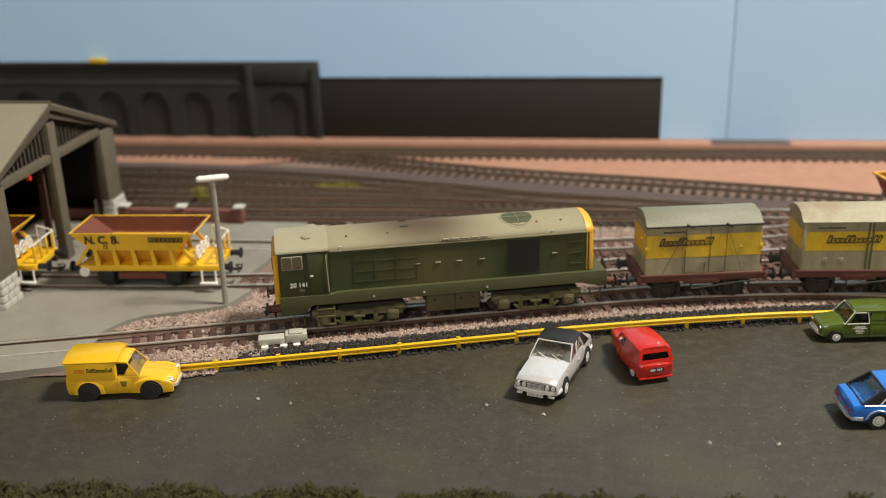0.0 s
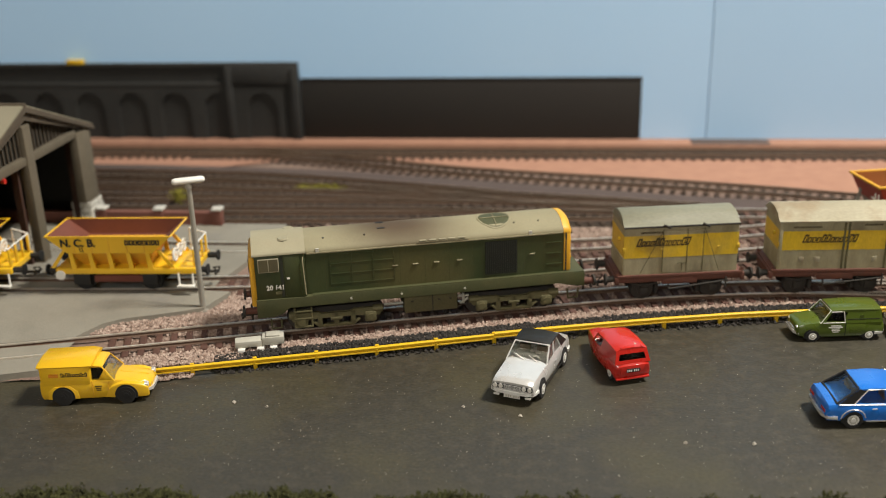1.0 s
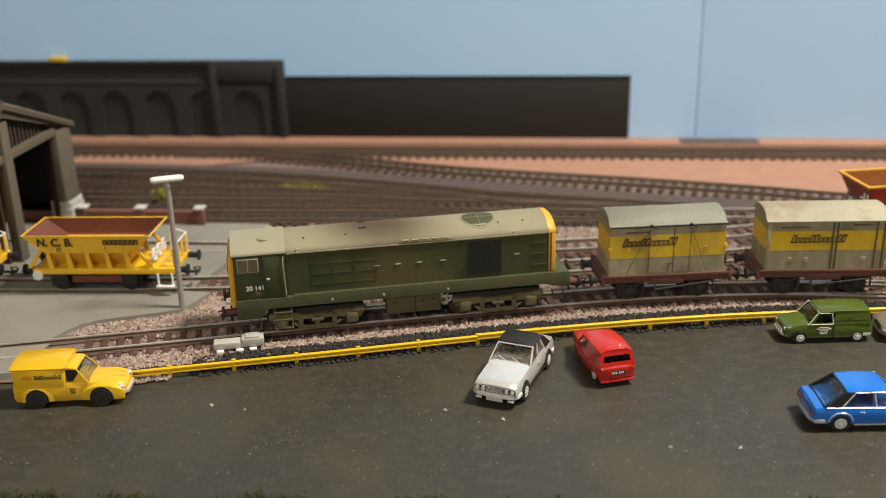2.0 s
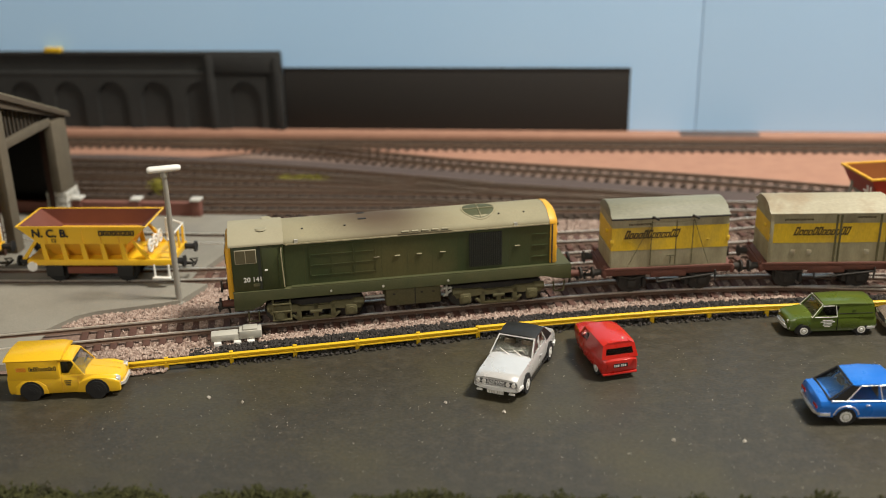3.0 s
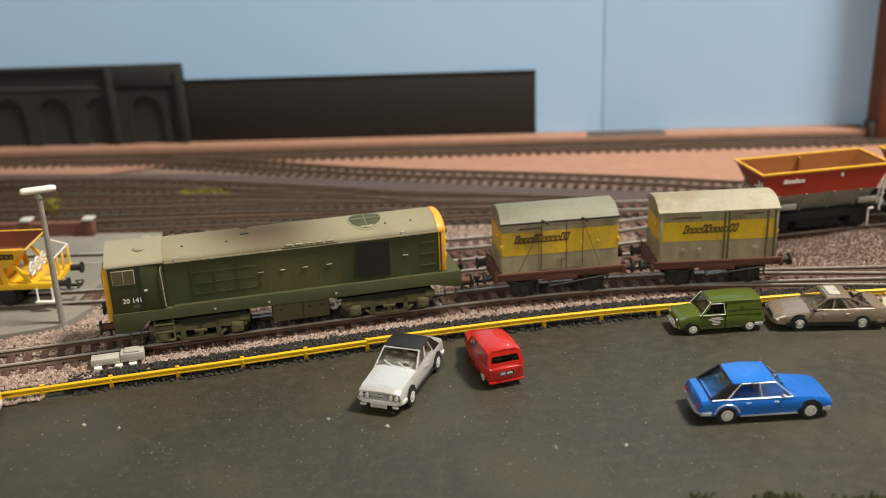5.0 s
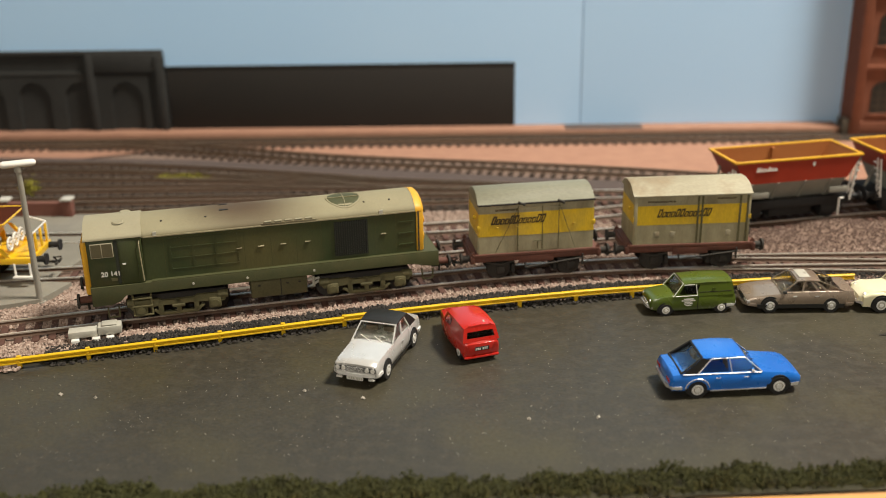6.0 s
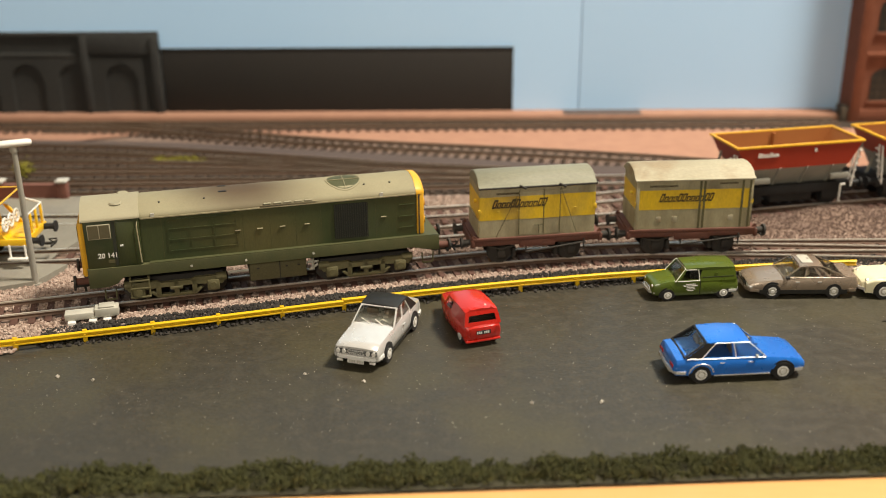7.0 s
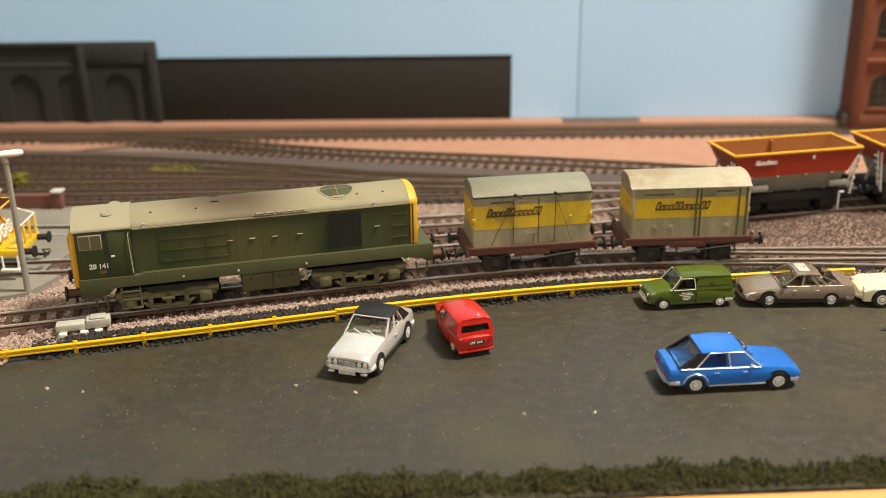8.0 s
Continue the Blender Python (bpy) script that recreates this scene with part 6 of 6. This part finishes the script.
# Loose stones, cinders, grass: too many to count
def scatter(name, label, category, mat, places, low, high, seed):
    rnd = random.Random(seed)
    verts, faces = [], []
    base = [(1, 0, -0.3), (-0.5, 0.87, -0.3), (-0.5, -0.87, -0.3), (0.1, 0.1, 0.8), (0.7, 0.6, 0.35), (-0.8, 0.1, 0.4)]
    tri = [(0, 4, 3), (4, 1, 3), (1, 5, 3), (5, 2, 3), (2, 0, 3), (0, 1, 4), (1, 2, 5), (0, 2, 1)]
    for x, y, z in places:
        r = rnd.uniform(low, high) * CM
        a = rnd.uniform(0, 6.28)
        c, s = math.cos(a), math.sin(a)
        q = [rnd.uniform(0.7, 1.3) for _ in range(3)]
        n = len(verts)
        verts += [(x * CM + r * (vx * q[0] * c - vy * q[1] * s), y * CM + r * (vx * q[0] * s + vy * q[1] * c), z * CM + r * vz * q[2]) for vx, vy, vz in base]
        faces += [(n + i, n + j, n + k) for i, j, k in tri]
    me = bpy.data.meshes.new(name)
    me.from_pydata(verts, [], faces)
    me.materials.append(mat)
    return tagged(new(name, me), label, category, kind="stuff")


rnd = random.Random(11)


def beside(line, lo, hi, x0, x1, count, z):
    span = [q for q in line if x0 <= q.x <= x1]
    out = []
    for _ in range(count):
        i = rnd.randrange(len(span) - 1)
        q = span[i].lerp(span[i + 1], rnd.random())
        d = (span[i + 1] - span[i]).normalized()
        o = rnd.uniform(lo, hi)
        out.append((q.x - d.y * o, q.y + d.x * o, z + rnd.uniform(-0.03, 0.05)))
    return out


stones = beside(main_line, -3.0, -1.6, -23, 28, 10500, 0.19) + beside(main_line, -1.5, -0.95, -23, 28, 1500, 0.11) + beside(main_line, 1.0, 3.0, -19.5, 28, 4500, 0.15) + beside(main_line, -0.7, 0.7, -22.5, 28, 1300, 0.11)
stones += [(rnd.uniform(-24.3, -16), rnd.uniform(43.9, 50.2), 0.19) for _ in range(5500)]
stones = [q for q in stones if not (q[0] < -18.6 and q[1] > 47.3)]
scatter("ballast_stones", "loose pale pinkish ballast stones beside the rails", "ballast", M["stones"], stones, 0.05, 0.11, 1)
more = [(rnd.uniform(-4, 33), rnd.uniform(53, 60), 0.16) for _ in range(13000)]
more = [(x, y, 0.15 + 0.55 * math.exp(-((x - 25.5) ** 2 + (y - 57.0) ** 2) / 4.84) + 0.25 * math.exp(-((x - 20.5) ** 2 + (y - 55.6) ** 2) / 4)) for x, y, _ in more]
more += [(rnd.uniform(-17, 14), rnd.uniform(57.5, 61), 0.16) for _ in range(2500)]
light_stones = [(rnd.uniform(-15.5, 12), rnd.uniform(57.3, 61.6), 0.2) for _ in range(9000)]
scatter("ballast_stones", "pale pinkish ballast in front of the yard", "ballast", M["stones"], light_stones, 0.05, 0.1, 7)
scatter("ballast_stones", "coarse pinkish brown ballast between the lines", "ballast", M["stones_brown"], more, 0.04, 0.085, 2)
cinders = beside(FENCE, 0.1, 1.5, -16.5, 26, 11000, 0.2) + beside(FENCE, 0.6, 1.4, -15.0, 26, 3500, 0.32) + beside(FENCE, -0.25, 0.2, -16.5, 26, 900, 0.05)
scatter("cinders", "black cinders heaped behind the yellow barrier", "cinders", M["cinders"], cinders, 0.045, 0.115, 3)
pale = beside(FENCE, -0.35, 0.5, -20.3, -17.2, 500, 0.10)
scatter("ballast_stones", "spilled pale stones by the barrier's end", "ballast", M["stones"], pale, 0.05, 0.1, 4)
specks = [(rnd.uniform(-24, 28), rnd.uniform(31.5, 45), 0.02) for _ in range(1300)]
specks = [q for q in specks if q[1] < 39.0 + 0.26 * (q[0] + 20)]
scatter("grit", "tiny pale grit lying on the tarmac", "grit", M["speck"], specks, 0.007, 0.022, 5)
scatter("grit", "pale crumbs lying on the tarmac", "grit", M["speck"], [(-3.95, 37.75, 0.03), (-14.5, 37.5, 0.03), (-12.9, 37.2, 0.03), (-1.35, 37.1, 0.03), (8.4, 35.4, 0.03), (5.6, 35.3, 0.03)], 0.09, 0.12, 6)


def grass_strip():
    r = random.Random(21)
    verts, faces = [], []
    edge = lambda x: 28.05 + 0.0613 * (x + 20)
    for _ in range(11000):
        x = r.uniform(-30, 32)
        deep = max(0.5, 1.2 - 0.014 * x + 0.7 * noise.noise((x * 0.35, 3.1, 0)) + 0.5 * noise.noise((x * 1.1, 7.7, 0)))
        v = r.random() ** 0.8 * deep
        y = edge(x) + v + 0.1
        clump = max(0.0, 0.25 + 0.6 * noise.noise((x * 0.8, y * 0.8, 5)))
        h = (0.17 + 0.75 * clump) * r.uniform(0.5, 1.2)
        cx, cy = x + r.uniform(-0.2, 0.2), y + r.uniform(-0.15, 0.15)
        for _ in range(3):
            a, t = r.uniform(0, 6.28), r.uniform(0, 6.28)
            s = r.uniform(0.05, 0.11)
            z = r.uniform(0.0, h)
            px, py = cx + r.uniform(-0.12, 0.12), cy + r.uniform(-0.12, 0.12)
            n = len(verts)
            verts += [((px + s * math.cos(a + k * 2.09)) * CM, (py + s * math.sin(a + k * 2.09)) * CM, (z + s * math.sin(t + k * 2.09) * 0.9) * CM) for k in range(3)]
            verts.append((px * CM, py * CM, (z + s) * CM))
            faces += [(n, n + 1, n + 2), (n, n + 1, n + 3), (n + 1, n + 2, n + 3), (n + 2, n, n + 3)]
    me = bpy.data.meshes.new("grass")
    me.from_pydata(verts, [], faces)
    me.materials.append(M["hedge"])
    tagged(new("grass", me), "strip of dark green scatter grass along the front edge", "grass", kind="stuff")
    outline = [(-75, edge(-75) - 0.15), (75, edge(75) - 0.15), (75, edge(75) + 0.7), (-75, edge(-75) + 0.7)]
    solid("verge", uneven(outline, 0.05, 0.05, 31, 0.7), M["soil"], "dark soil under the grass strip", "ground", "structure")


grass_strip()


# Thin dark sheet standing in for a shadow near the cream car
solid("oil_stain", prism([(22.6, 43.0), (24.2, 42.6), (25.6, 42.9), (25.6, 43.6), (23.6, 43.7)], "z", 0.01, 0.03, bevel=0.005), M["shaded"], "dark sheet painted as a shadow on the tarmac", "stain", "structure")


def tuft(x, y, z, wide, deep, high, label, seed):
    r = random.Random(seed)
    places = [(x + wide * r.gauss(0, 0.45), y + deep * r.gauss(0, 0.45), z + abs(r.gauss(0, 0.5)) * high) for _ in range(260)]
    scatter("moss", label, "plant", M["moss"], places, 0.06, 0.14, seed)


tuft(-17.6, 69.3, 0.3, 1.7, 0.35, 0.25, "low yellow green weeds between the yard tracks", 41)
tuft(-27.2, 65.9, 0.3, 0.55, 0.5, 0.8, "yellow bush beside the yard track", 42)
